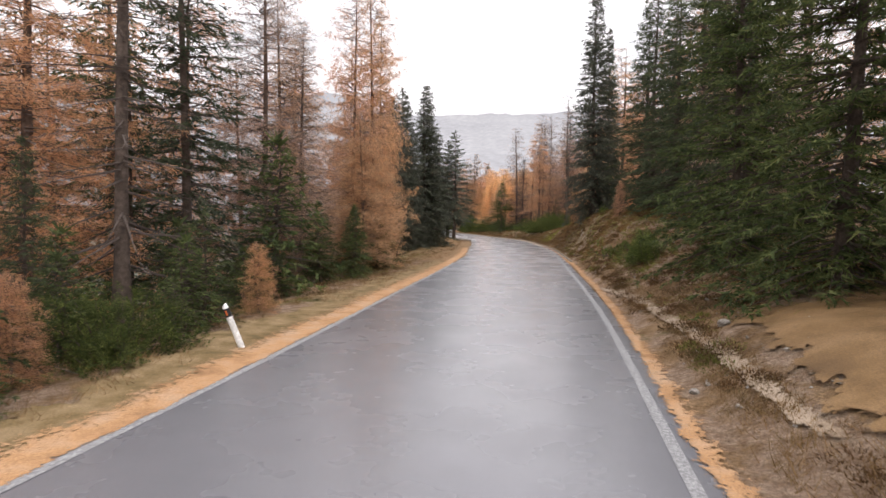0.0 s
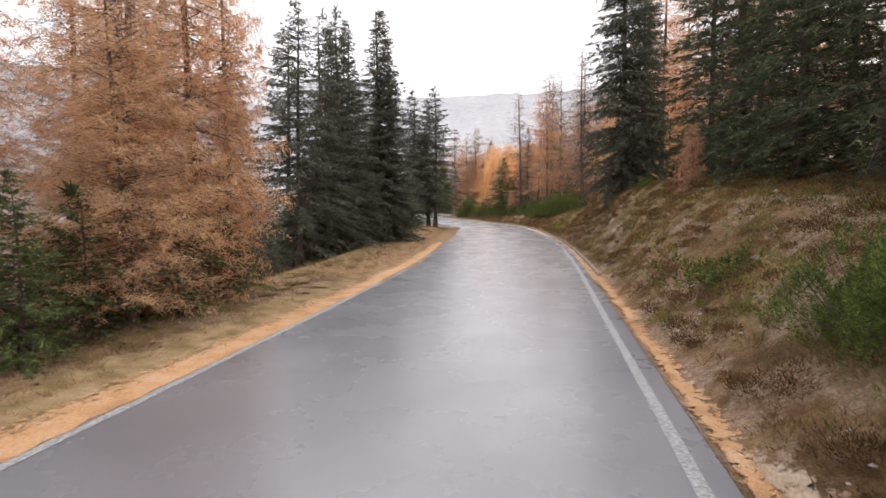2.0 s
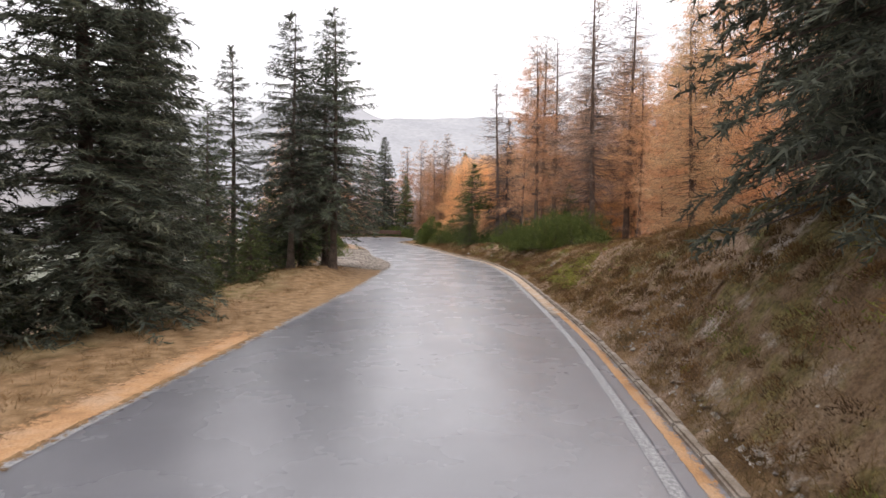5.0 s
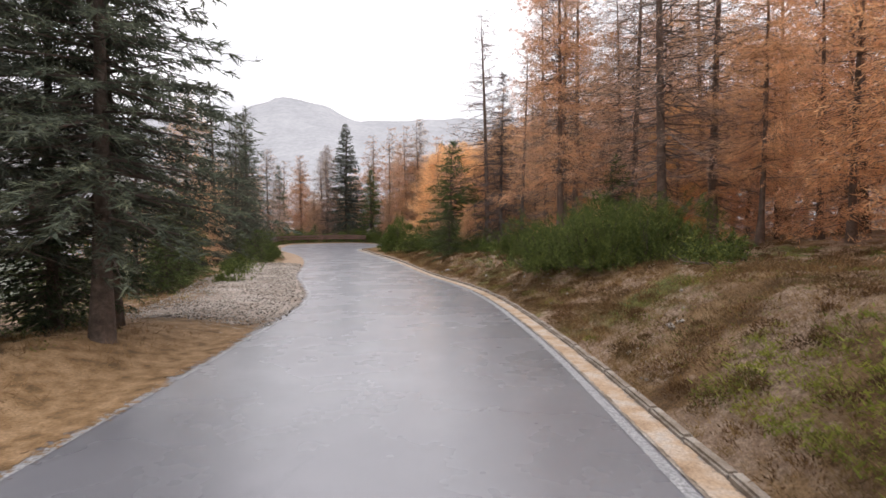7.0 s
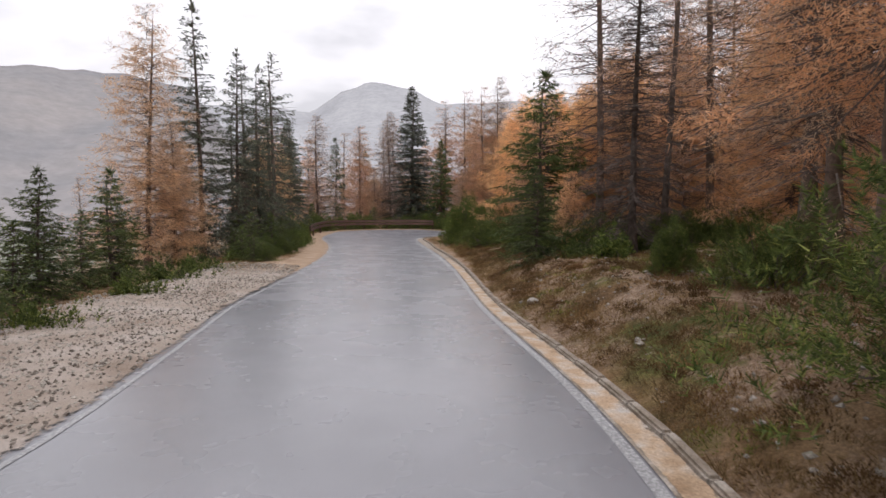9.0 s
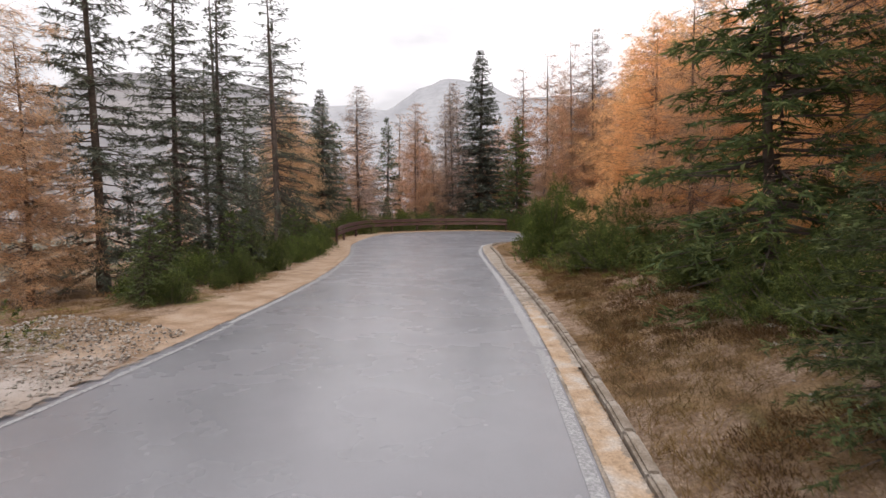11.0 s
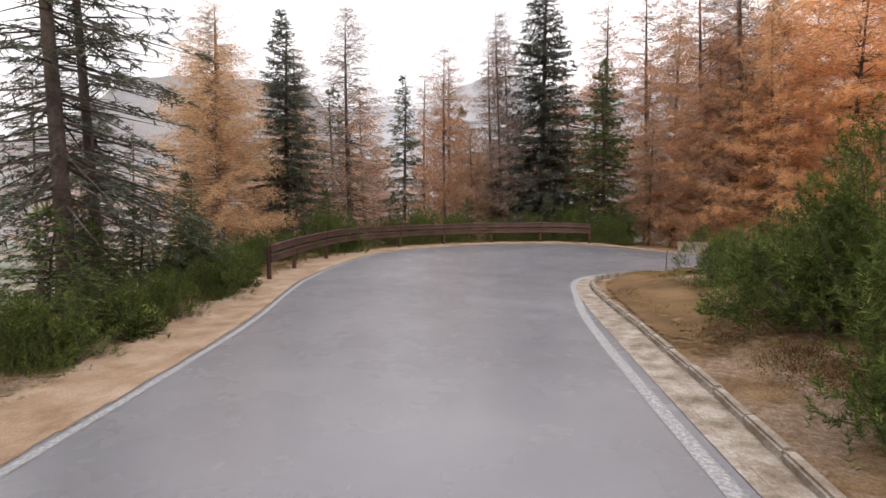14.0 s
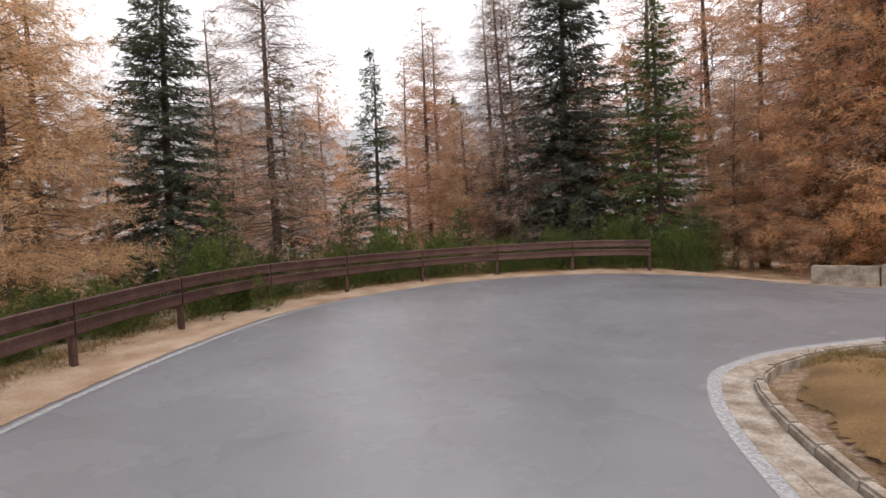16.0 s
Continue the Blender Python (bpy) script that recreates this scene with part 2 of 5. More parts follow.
MAT = {
    "asphalt": asphalt(),
    "paint": worn_paint(),
    "ground": heath(),
    "litter": grainy("larch_needle_litter", [(0.3, (0.27, 0.15, 0.075)), (0.48, (0.42, 0.24, 0.118)), (0.66, (0.44, 0.29, 0.18))], 1.6, 45, 0.95, 0.5, 0.01, 9.0),
    "earth": grainy("needle_strewn_earth", [(0.3, (0.10, 0.062, 0.028)), (0.46, (0.195, 0.118, 0.056)), (0.66, (0.29, 0.19, 0.105))], 3.0, 26, 0.95, 0.7, 0.015, 5.0),
    "hollow": grainy("wet_needle_mould", [(0.3, (0.13, 0.075, 0.032)), (0.48, (0.20, 0.118, 0.05)), (0.66, (0.27, 0.165, 0.078))], 1.1, 40, 0.7, 0.5, 0.01, 5.0),
    "mould": grainy("dark_needle_mould", [(0.3, (0.080, 0.046, 0.019)), (0.48, (0.125, 0.073, 0.030)), (0.66, (0.18, 0.108, 0.048))], 0.9, 40, 0.9, 0.5, 0.01, 5.0),
    "scree": bank_earth(),
    "verge_soil": grainy("verge_soil", [(0.3, (0.11, 0.082, 0.034)), (0.46, (0.19, 0.130, 0.060)), (0.66, (0.28, 0.20, 0.11))], 2.0, 40, 0.95, 0.7, 0.015, 5.0),
    "track": grainy("trodden_earth", [(0.3, (0.22, 0.155, 0.10)), (0.5, (0.31, 0.235, 0.165)), (0.7, (0.37, 0.295, 0.22))], 2.0, 40, 0.95, 0.6, 0.012, 5.0),
    "sand": grainy("sandy_needle_strewn_edge", [(0.3, (0.18, 0.115, 0.070)), (0.48, (0.275, 0.19, 0.125)), (0.66, (0.35, 0.265, 0.195))], 1.3, 45, 0.95, 0.5, 0.01, 6.0),
    "gravel": grainy("gravel_verge", [(0.3, (0.20, 0.150, 0.115)), (0.5, (0.285, 0.235, 0.195)), (0.70, (0.35, 0.305, 0.27))], 0.7, 70, 0.9, 0.6, 0.012, 7.0),
    "concrete": grainy("weathered_concrete", [(0.3, (0.13, 0.098, 0.070)), (0.48, (0.24, 0.20, 0.16)), (0.65, (0.35, 0.315, 0.275))], 2.6, 30, 0.8, 0.5, 0.008),
    "gutter": grainy("needle_strewn_gutter", [(0.3, (0.25, 0.165, 0.10)), (0.46, (0.37, 0.265, 0.175)), (0.58, (0.41, 0.335, 0.265)), (0.68, (0.38, 0.35, 0.32))], 2.2, 34, 0.75, 0.4, 0.006, 3.0),
    "stone": grainy("limestone", [(0.3, (0.20, 0.178, 0.15)), (0.7, (0.40, 0.365, 0.32))], 2.5, 20, 0.85, 0.6, 0.02),
    "slate": grainy("dark_gravel_bits", [(0.3, (0.075, 0.062, 0.052)), (0.7, (0.17, 0.14, 0.115))], 9.0, 40, 0.85, 0.5, 0.01),
    "rust": grainy("weathering_steel", [(0.3, (0.050, 0.026, 0.021)), (0.5, (0.078, 0.040, 0.033)), (0.7, (0.11, 0.062, 0.05))], 1.4, 22, 0.6, 0.2, 0.004),
    "bark": grainy("conifer_bark", [(0.3, (0.055, 0.042, 0.034)), (0.7, (0.14, 0.105, 0.085))], 3.0, 14, 0.95, 1.0, 0.03),
    "bark_larch": grainy("larch_bark", [(0.3, (0.075, 0.05, 0.038)), (0.7, (0.18, 0.125, 0.095))], 3.0, 14, 0.95, 1.0, 0.03),
    "twig": grainy("bare_twigs", [(0.3, (0.075, 0.058, 0.05)), (0.7, (0.17, 0.135, 0.115))], 1.0, 9, 0.95, 0.2, 0.01),
    "spruce": leafy("spruce_needles", (0.038, 0.058, 0.033), (0.100, 0.130, 0.070), (0.17, 0.195, 0.10)),
    "dark_spruce": leafy("dark_spruce_needles", (0.056, 0.068, 0.055), (0.130, 0.150, 0.112), (0.20, 0.22, 0.16)),
    "young_spruce": leafy("young_spruce_needles", (0.040, 0.066, 0.026), (0.118, 0.152, 0.056), (0.20, 0.225, 0.088)),
    "larch": leafy("autumn_larch_needles", (0.60, 0.340, 0.185), (0.75, 0.445, 0.245), (0.82, 0.57, 0.36), 0.75, 0.9, 0.68, 0.3),
    "larch_gold": leafy("golden_larch_needles", (0.57, 0.375, 0.215), (0.73, 0.505, 0.30), (0.80, 0.615, 0.42), 0.75, 0.9, 0.68, 0.3),
    "larch_deep": leafy("deep_orange_larch_needles", (0.76, 0.465, 0.225), (0.93, 0.595, 0.30), (0.95, 0.67, 0.38), 0.75, 0.9, 0.70, 0.2),
    "larch_pale": leafy("faded_larch_needles", (0.46, 0.33, 0.235), (0.62, 0.43, 0.305), (0.68, 0.53, 0.41), 0.75, 0.9, 0.6, 0.4),
    "pine": leafy("mountain_pine_needles", (0.036, 0.058, 0.018), (0.110, 0.150, 0.038), (0.27, 0.305, 0.085), 0.7, 2.6),
    "grass": leafy("dry_grass", (0.18, 0.112, 0.052), (0.31, 0.205, 0.10), (0.41, 0.305, 0.17), 0.8, 0.8),
    "tussock": leafy("tussock_grass", (0.13, 0.092, 0.036), (0.24, 0.168, 0.070), (0.35, 0.26, 0.13), 0.8, 0.6),
    "heather": leafy("heather_shrub", (0.12, 0.074, 0.032), (0.215, 0.135, 0.058), (0.27, 0.195, 0.075), 0.85, 0.8),
    "heather_dark": leafy("dark_heather_cushion", (0.070, 0.041, 0.019), (0.135, 0.080, 0.034), (0.19, 0.125, 0.05), 0.85, 0.8),
    "moss": leafy("bilberry_and_moss", (0.085, 0.098, 0.022), (0.19, 0.205, 0.05), (0.27, 0.275, 0.08), 0.85, 0.8),
    "moss_bright": leafy("bright_moss", (0.12, 0.135, 0.025), (0.23, 0.25, 0.05), (0.30, 0.32, 0.08), 0.85, 0.9),
    # hill colours include painted haze, paler for the farther range
    "hill": haze_tinted_woods("hazed_distant_woods", (0.30, 0.305, 0.317), (0.35, 0.353, 0.362)),
    "hill_near": haze_tinted_woods("hazed_nearer_woods", (0.200, 0.200, 0.208), (0.268, 0.252, 0.245)),
    "white": grainy("white_plastic", [(0.3, (0.70, 0.70, 0.68)), (0.7, (0.82, 0.82, 0.80))], 3, 20, 0.5, 0.1, 0.002),
    "black": grainy("black_film", [(0.3, (0.015, 0.015, 0.015)), (0.7, (0.03, 0.03, 0.03))], 3, 20, 0.5, 0.1, 0.002),
    "amber": grainy("reflector", [(0.3, (0.5, 0.10, 0.03)), (0.7, (0.6, 0.16, 0.05))], 8, 60, 0.25, 0.1, 0.002),
}


# ---------------------------------------------------------------- mesh helpers
def mesh_of(name, verts, faces, mat, smooth=False):
    me = bpy.data.meshes.new(name)
    me.from_pydata([tuple(v) for v in verts], [], [tuple(f) for f in faces])
    me.materials.append(MAT[mat])
    if smooth:
        me.shade_smooth()
    me.update()
    return me


def thing(name, label, category, group="", kind=""):
    return tagged(new(name), label, category, group, kind)


def part(name, data, parent, label=""):
    ob = new(name, data)
    ob.parent = parent
    return tagged(ob, label)


def part_bm(name, bm, mat, parent, label="", smooth=False):
    me = bpy.data.meshes.new(name)
    bm.to_mesh(me)
    bm.free()
    me.materials.append(MAT[mat])
    if smooth:
        me.shade_smooth()
    return part(name, me, parent, label)


def box_bm(sx, sy, sz, centre=(0, 0, 0), bevel=0.0):
    bm = bmesh.new()
    bmesh.ops.create_cube(bm, size=1, matrix=Matrix.Translation(centre) @ Matrix.Diagonal((sx, sy, sz, 1)))
    if bevel:
        bmesh.ops.bevel(bm, geom=bm.edges[:], offset=bevel, segments=2, affect="EDGES")
    return bm


# ---------------------------------------------------------------- road alignment
# left edge x, y, right edge x, y
EDGES = np.array([
    (-4.4, -60, 1.5, -60), (-4.6, -14, 1.32, -14), (-4.68, 4.5, 1.24, 5), (-5.1, 16, 1.1, 16), (-5.62, 28, 0.54, 28),
    (-6.35, 39, -0.08, 39.5), (-7.8, 50, -1.02, 50.5), (-9.05, 59.5, -2.46, 60), (-10.6, 68.5, -4.05, 69), (-12.7, 75.9, -6.28, 77.5),
    (-16.2, 84.2, -9.72, 85.6), (-19.7, 93.9, -13.1, 94.6), (-23.6, 103.0, -16.72, 103.3), (-28.5, 112, -20.55, 111.8), (-33.0, 119.3, -24.0, 119.9),
    (-34.6, 126.2, -25.0, 123.6), (-33.7, 131.6, -24.6, 125.5), (-30.6, 134.8, -23.4, 127), (-26.4, 136.0, -21.5, 128.2), (-20.5, 133.8, -18.6, 128.3),
    (-10, 132.6, -10, 127), (8, 131, 8, 125.4), (60, 129, 60, 123)])


def spline(pts, n):
    """Catmull-Rom through pts, n samples a span."""
    p = np.vstack([2 * pts[0] - pts[1], pts, 2 * pts[-1] - pts[-2]])
    u = np.linspace(0, 1, n, endpoint=False)[:, None]
    out = []
    for i in range(1, len(p) - 2):
        a, b, c, d = p[i - 1], p[i], p[i + 1], p[i + 2]
        out.append(0.5 * (2 * b + (c - a) * u + (2 * a - 5 * b + 4 * c - d) * u ** 2 + (3 * b - a - 3 * c + d) * u ** 3))
    return np.vstack(out + [pts[-1:]])


SAMP = spline(EDGES, 16)
LEFT, RIGHT = SAMP[:, :2], SAMP[:, 2:]
CENTRE = (LEFT + RIGHT) / 2
HALF = np.linalg.norm(LEFT - RIGHT, axis=1) / 2
CHAIN = np.concatenate([[0], np.cumsum(np.linalg.norm(np.diff(CENTRE, axis=0), axis=1))])
ACROSS = (RIGHT - LEFT) / (2 * HALF[:, None])


def sstep(v):
    v = np.clip(v, 0, 1)
    return v * v * (3 - 2 * v)


def camber(x, y):
    """Height of the road bed: the outer side of the hairpin is raised, and the upper leg climbs."""
    out = 0.5 * sstep((np.hypot(x + 24, y - 122) - 4) / 8) * sstep((y - 114) / 12) * (1 - 0.65 * sstep((x + 31) / 9))
    return out + 0.05 * np.maximum(0, x + 16) * sstep((y - 122) / 4)


rng = np.random.default_rng(4)
_g = rng.random((64, 64))


def vnoise(x, y):
    """Smooth value noise, period 64."""
    xi, yi = np.floor(x).astype(int), np.floor(y).astype(int)
    fx, fy = sstep(x - xi), sstep(y - yi)
    a, b = _g[xi % 64, yi % 64], _g[(xi + 1) % 64, yi % 64]
    c, d = _g[xi % 64, (yi + 1) % 64], _g[(xi + 1) % 64, (yi + 1) % 64]
    return (a * (1 - fx) + b * fx) * (1 - fy) + (c * (1 - fx) + d * fx) * fy - 0.5


def road_offset(x, y):
    """For points: metres beyond the right edge, beyond the left edge (negative inside), and the chainage."""
    x, y = np.atleast_1d(x).astype(float), np.atleast_1d(y).astype(float)
    dr, dl, ch = np.empty_like(x), np.empty_like(x), np.empty_like(x)
    for a in range(0, len(x), 20000):
        px, py = x[a:a + 20000, None], y[a:a + 20000, None]
        d2 = (px - CENTRE[:, 0]) ** 2 + (py - CENTRE[:, 1]) ** 2
        k = d2.argmin(1)
        lat = (px[:, 0] - CENTRE[k, 0]) * ACROSS[k, 0] + (py[:, 0] - CENTRE[k, 1]) * ACROSS[k, 1]
        near = np.sqrt(d2.min(1))
        lat = np.where(np.abs(lat) < 0.6 * near, np.sign(lat) * near, lat)
        dr[a:a + 20000], dl[a:a + 20000], ch[a:a + 20000] = lat - HALF[k], -lat - HALF[k], CHAIN[k]
    return dr, dl, ch


BANK_AT = np.array([-60, 12, 22, 31, 42, 53, 62, 72, 85, 103, 116, 140])
BANK_UP = np.array([0.9, 0.8, 1.3, 2.5, 3.0, 2.6, 1.7, 1.1, 0.9, 0.5, 0.25, 0.25])
FALL_AT = np.array([-60, 30, 42, 58, 75, 100, 140])
FALL = np.array([0.10, 0.12, 0.42, 0.30, 0.16, 0.10, 0.12])
SHELF_AT = np.array([-60, 22, 34, 50, 60, 74, 90, 140])
SHELF = np.array([2.4, 2.4, 4.0, 4.6, 4.6, 4.4, 3.4, 2.4])


def ground_z(x, y):
    x, y = np.atleast_1d(x).astype(float), np.atleast_1d(y).astype(float)
    dr, dl, ch = road_offset(x, y)
    r, l = np.maximum(dr, 0), np.maximum(dl, 0)
    base = camber(x, y)
    up = np.interp(y, BANK_AT, BANK_UP)
    right = up * sstep((r - 0.5) / 3.0) + 0.07 * np.clip(r - 3, 0, 60) * (y < 112) + 0.03 * np.clip(r - 2, 0, 8) * (y > 112)
    right = right + 0.10 * sstep((r - 0.6) / 0.4)
    fall = np.interp(y, FALL_AT, FALL)
    shelf = np.interp(y, SHELF_AT, SHELF)
    left = -fall * np.clip(l - shelf, 0, 7) - 0.30 * np.clip(l - shelf - 7, 0, 40)
    left = left + 0.05 * sstep(l / 1.5) + 0.45 * np.exp(-((x + 12.6) / 2.2) ** 2 - ((y - 64.5) / 4.0) ** 2) * sstep((l - 0.6) / 2)
    z = base + np.where(dr > dl, right, left)
    out = np.maximum(r, l)
    start = np.where(dl > dr, np.interp(y, SHELF_AT, SHELF) + 0.3, 1.3 - 0.4 * sstep((y - 30) / 6) * sstep((60 - y) / 6))
    rough = sstep((out - start) / 2.0)
    z = z + rough * (0.34 * vnoise(x * 0.45, y * 0.45) + 0.24 * vnoise(x * 1.3 + 9, y * 1.3) + 0.10 * vnoise(x * 2.9 + 4, y * 2.9) + 0.8 * vnoise(x * 0.11, y * 0.11) * sstep((out - 4) / 8))
    z = np.where(out <= 0.0, base - 0.06, z - 0.03)
    return z


# ---------------------------------------------------------------- ground sheet
def steps(lo, hi, fine, far):
    """Fine steps from lo to hi, then ever wider ones out to far."""
    core = np.arange(lo, hi + fine / 2, fine)
    grow = fine * 1.22 ** np.arange(1, 60)
    tail = np.cumsum(grow)
    tail = tail[tail < far]
    return np.concatenate([lo - tail[::-1], core, hi + tail])


gx, gy = steps(-62, 28, 0.62, 2600), steps(-8, 160, 0.62, 2600)
GX, GY = np.meshgrid(gx, gy)
gz = ground_z(GX.ravel(), GY.ravel())
_dr, _dl, _ch = road_offset(GX.ravel(), GY.ravel())
gz = gz - 0.09 * sstep((_dr - 0.1) / 0.4) * (1 - sstep((_dr - 3.0) / 0.8))
gz = gz - 0.06 * sstep((_dl - 0.1) / 0.4) * (1 - sstep((_dl - 5.0) / 0.8))
far_out = np.maximum.reduce([-62 - GX.ravel(), GX.ravel() - 28, -8 - GY.ravel(), GY.ravel() - 160, 0 * gz])
gz = np.where(far_out > 0, gz * (1 - sstep(far_out / 60)) - 14 * sstep(far_out / 90), gz)
nx, ny = len(gx), len(gy)
ii = (np.arange(ny - 1)[:, None] * nx + np.arange(nx - 1)).ravel()
quads = np.stack([ii, ii + 1, ii + nx + 1, ii + nx], 1)
ground = new("ground", mesh_of("ground", np.stack([GX.ravel(), GY.ravel(), gz], 1).tolist(), quads.tolist(), "ground", True))
tagged(ground, "rough heath ground of dry brown grass and moss", "ground", kind="structure")


# ---------------------------------------------------------------- road, lines, verges
def strip(name, side, a, b, lift, mat, label, category, c0=-1e9, c1=1e9, ragged=(0, 0), drape=False, n=2, sway=None, inner=0.15, taper=2.5):
    """A band along one edge of the road, from a to b metres outside it."""
    edge, out = (RIGHT, ACROSS) if side == "right" else (LEFT, -ACROSS)
    k = np.where((CHAIN >= c0) & (CHAIN <= c1))[0]
    cs = np.arange(CHAIN[k[0]], CHAIN[k[-1]], 0.15 if drape else 0.4)
    ex = np.stack([np.interp(cs, CHAIN, edge[:, 0]), np.interp(cs, CHAIN, edge[:, 1])], 1)
    ox = np.stack([np.interp(cs, CHAIN, out[:, 0]), np.interp(cs, CHAIN, out[:, 1])], 1)
    rows = []
    for j in range(n):
        w = j / (n - 1)
        off = a + (b - a) * w
        jig = (ragged[0] * (1 - w) + ragged[1] * w) * (1.3 * vnoise(cs * 0.6 + 3, cs * 0 + 5 + (side == "left")) + 1.0 * vnoise(cs * 1.9, cs * 0 + 11) + 1.0 * vnoise(cs * 5.1, cs * 0 + 17))
        if sway is not None:
            jig = jig + np.interp(cs, sway[0], sway[1])
        p = ex + ox * (off + jig)[:, None]
        z = ground_z(p[:, 0], p[:, 1]) + lift if drape else camber(p[:, 0], p[:, 1]) + lift
        if drape and sway is None:
            z = camber(p[:, 0], p[:, 1]) + 0.008 if off < 0.15 and a < 0.5 else np.maximum(z, camber(p[:, 0], p[:, 1]) + 0.012) if off < 0.45 else z
        rows.append(np.column_stack([p, z]))
    m = len(cs)
    verts = np.vstack(rows)
    faces = [(j * m + i, j * m + i + 1, (j + 1) * m + i + 1, (j + 1) * m + i) for j in range(n - 1) for i in range(m - 1)]
    if side == "right":
        faces = [f[::-1] for f in faces]
    me = mesh_of(name, verts.tolist(), faces, mat, True)
    end = 1 - np.clip(np.minimum(cs - cs[0], cs[-1] - cs) / taper, 0, 1)
    wide = 3.0 if b - a > 1.2 or mat == "gutter" else 1.0
    rim = np.concatenate([np.maximum(max((j / (n - 1)) ** wide, 1 - (b - a) * j / (n - 1) / inner), end) for j in range(n)])
    me.attributes.new("rim", "FLOAT", "POINT").data.foreach_set("value", rim.astype(np.float32))
    return tagged(new(name, me), label, category, kind="structure")


def chain_at(y):
    """Chainage where the road first passes that y."""
    return float(CHAIN[np.argmax(CENTRE[:, 1] >= y)])


# carriageway
cs = np.arange(0, CHAIN[-1], 0.5)
rows = []
for w in np.linspace(0, 1, 9):
    lx = np.stack([np.interp(cs, CHAIN, LEFT[:, i]) for i in (0, 1)], 1)
    rx = np.stack([np.interp(cs, CHAIN, RIGHT[:, i]) for i in (0, 1)], 1)
    d = (rx - lx) / np.linalg.norm(rx - lx, axis=1)[:, None]
    p = (lx - d * 0.20) * (1 - w) + (rx + d * 0.36) * w
    rows.append(np.column_stack([p, camber(p[:, 0], p[:, 1])]))
m = len(cs)
road = new("road", mesh_of("road", np.vstack(rows).tolist(), [(j * m + i, (j + 1) * m + i, (j + 1) * m + i + 1, j * m + i + 1) for j in range(8) for i in range(m - 1)], "asphalt", True))
tagged(road, "narrow wet grey asphalt mountain road", "road", kind="structure")


TIP = chain_at(122)
strip("edge_line_right", "right", -0.07, 0.07, 0.006, "paint", "worn white edge line along the asphalt", "road marking", -1e9, chain_at(95))
strip("edge_line_right", "right", -0.10, 0.10, 0.006, "paint", "wide worn white edge line round the inside of the hairpin", "road marking", chain_at(95), 1e9, sway=(chain_at(95) + np.array([0, 6, 16, 21, 24, 27, 33]), np.array([0.0, -0.07, -0.08, -0.14, -0.10, 0.07, 0.04])))
strip("edge_line_left", "left", -0.07, 0.07, 0.006, "paint", "worn white edge line along the asphalt", "road marking", 0, chain_at(64))
strip("edge_line_left", "left", -0.07, 0.07, 0.006, "paint", "worn white edge line round the outside of the hairpin", "road marking", chain_at(95), 1e9)
strip("needle_litter_right", "right", 0.26, 0.80, 0.05, "litter", "orange larch needles washed along the asphalt edge", "leaf litter", 0, chain_at(38), (0.04, 0.07), True, 10, (np.array([chain_at(9), chain_at(19)]), np.array([-0.16, 0.0])), 0.3)
strip("needle_litter_left", "left", 0.0, 1.05, 0.034, "litter", "orange larch needles along the asphalt edge", "leaf litter", 0, chain_at(52), (0.03, 0.12), True, 12, None, 0.18)
strip("needle_litter_left", "left", 0.10, 2.2, 0.034, "sand", "sandy edge strewn with brown needles beside the hairpin", "leaf litter", chain_at(90), TIP + 22, (0.03, 0.22), True, 14, None, 0.12)
LAYBY = (np.array([chain_at(67), chain_at(73), chain_at(76), chain_at(85)]), np.array([0.0, -0.40, -0.42, -0.03]))
strip("gravel_verge", "left", -0.1, 4.4, 0.078, "gravel", "pale gravel lay-by beside the asphalt", "verge", chain_at(67), chain_at(94.5), (0.035, 0.5), True, 18, LAYBY, 0.5, 8.0)
strip("edge_line_left", "left", -0.13, -0.04, 0.007, "paint", "faint remains of a white edge line beside the lay-by", "road marking", chain_at(64), chain_at(95), (0.02, 0.02), sway=LAYBY)
strip("needle_strewn_verge", "left", -0.2, 3.4, 0.022, "earth", "orange-brown needle-strewn verge with grass", "verge", chain_at(29), chain_at(75), (0.06, 0.7), True, 16, None, 0.6, 9.0)
strip("grassy_bank", "left", 2.2, 6.2, 0.012, "verge_soil", "olive and brown grass sloping away from the verge", "verge", chain_at(26), chain_at(66), (0.3, 0.7), True, 12, None, 1.0, 5.0)
strip("grassy_verge", "left", 0.10, 2.0, 0.018, "verge_soil", "brown and olive grass verge", "verge", chain_at(-8), chain_at(36), (0.04, 0.5), True, 8)
TRACK = (np.array([chain_at(4), chain_at(11), chain_at(15), chain_at(18.5), chain_at(21.5)]), np.array([1.55, 1.4, 1.25, 1.0, 0.55]))
strip("foot_track", "right", -0.24, 0.24, 0.05, "track", "narrow pale trodden track on the bank", "track", chain_at(4), chain_at(21.5), (0.05, 0.05), True, 5, TRACK)
strip("heath_verge", "right", 0.30, 3.7, 0.0, "ground", "rough brown and olive heath along the road", "verge", chain_at(-20), TIP + 24, (0, 0), True, 18)
strip("needle_hollow", "right", 1.75, 6.2, 0.06, "hollow", "smooth wet hollow covered with fallen needles", "leaf litter", chain_at(1), chain_at(12.5), (0.3, 0.6), True, 12, None, 0.6)
strip("eroded_bank", "right", 0.78, 3.9, 0.07, "scree", "eroded bank of brown earth, thatch and pale stones", "bank", chain_at(36), chain_at(50), (0.02, 0.9), True, 12)
K0, K1 = chain_at(34), TIP + 24
K2 = chain_at(99)
K3 = chain_at(94)
strip("gutter", "right", 0.10, 0.47, 0.010, "asphalt", "grey asphalt margin between the edge line and the kerb", "gutter", K0, chain_at(55))
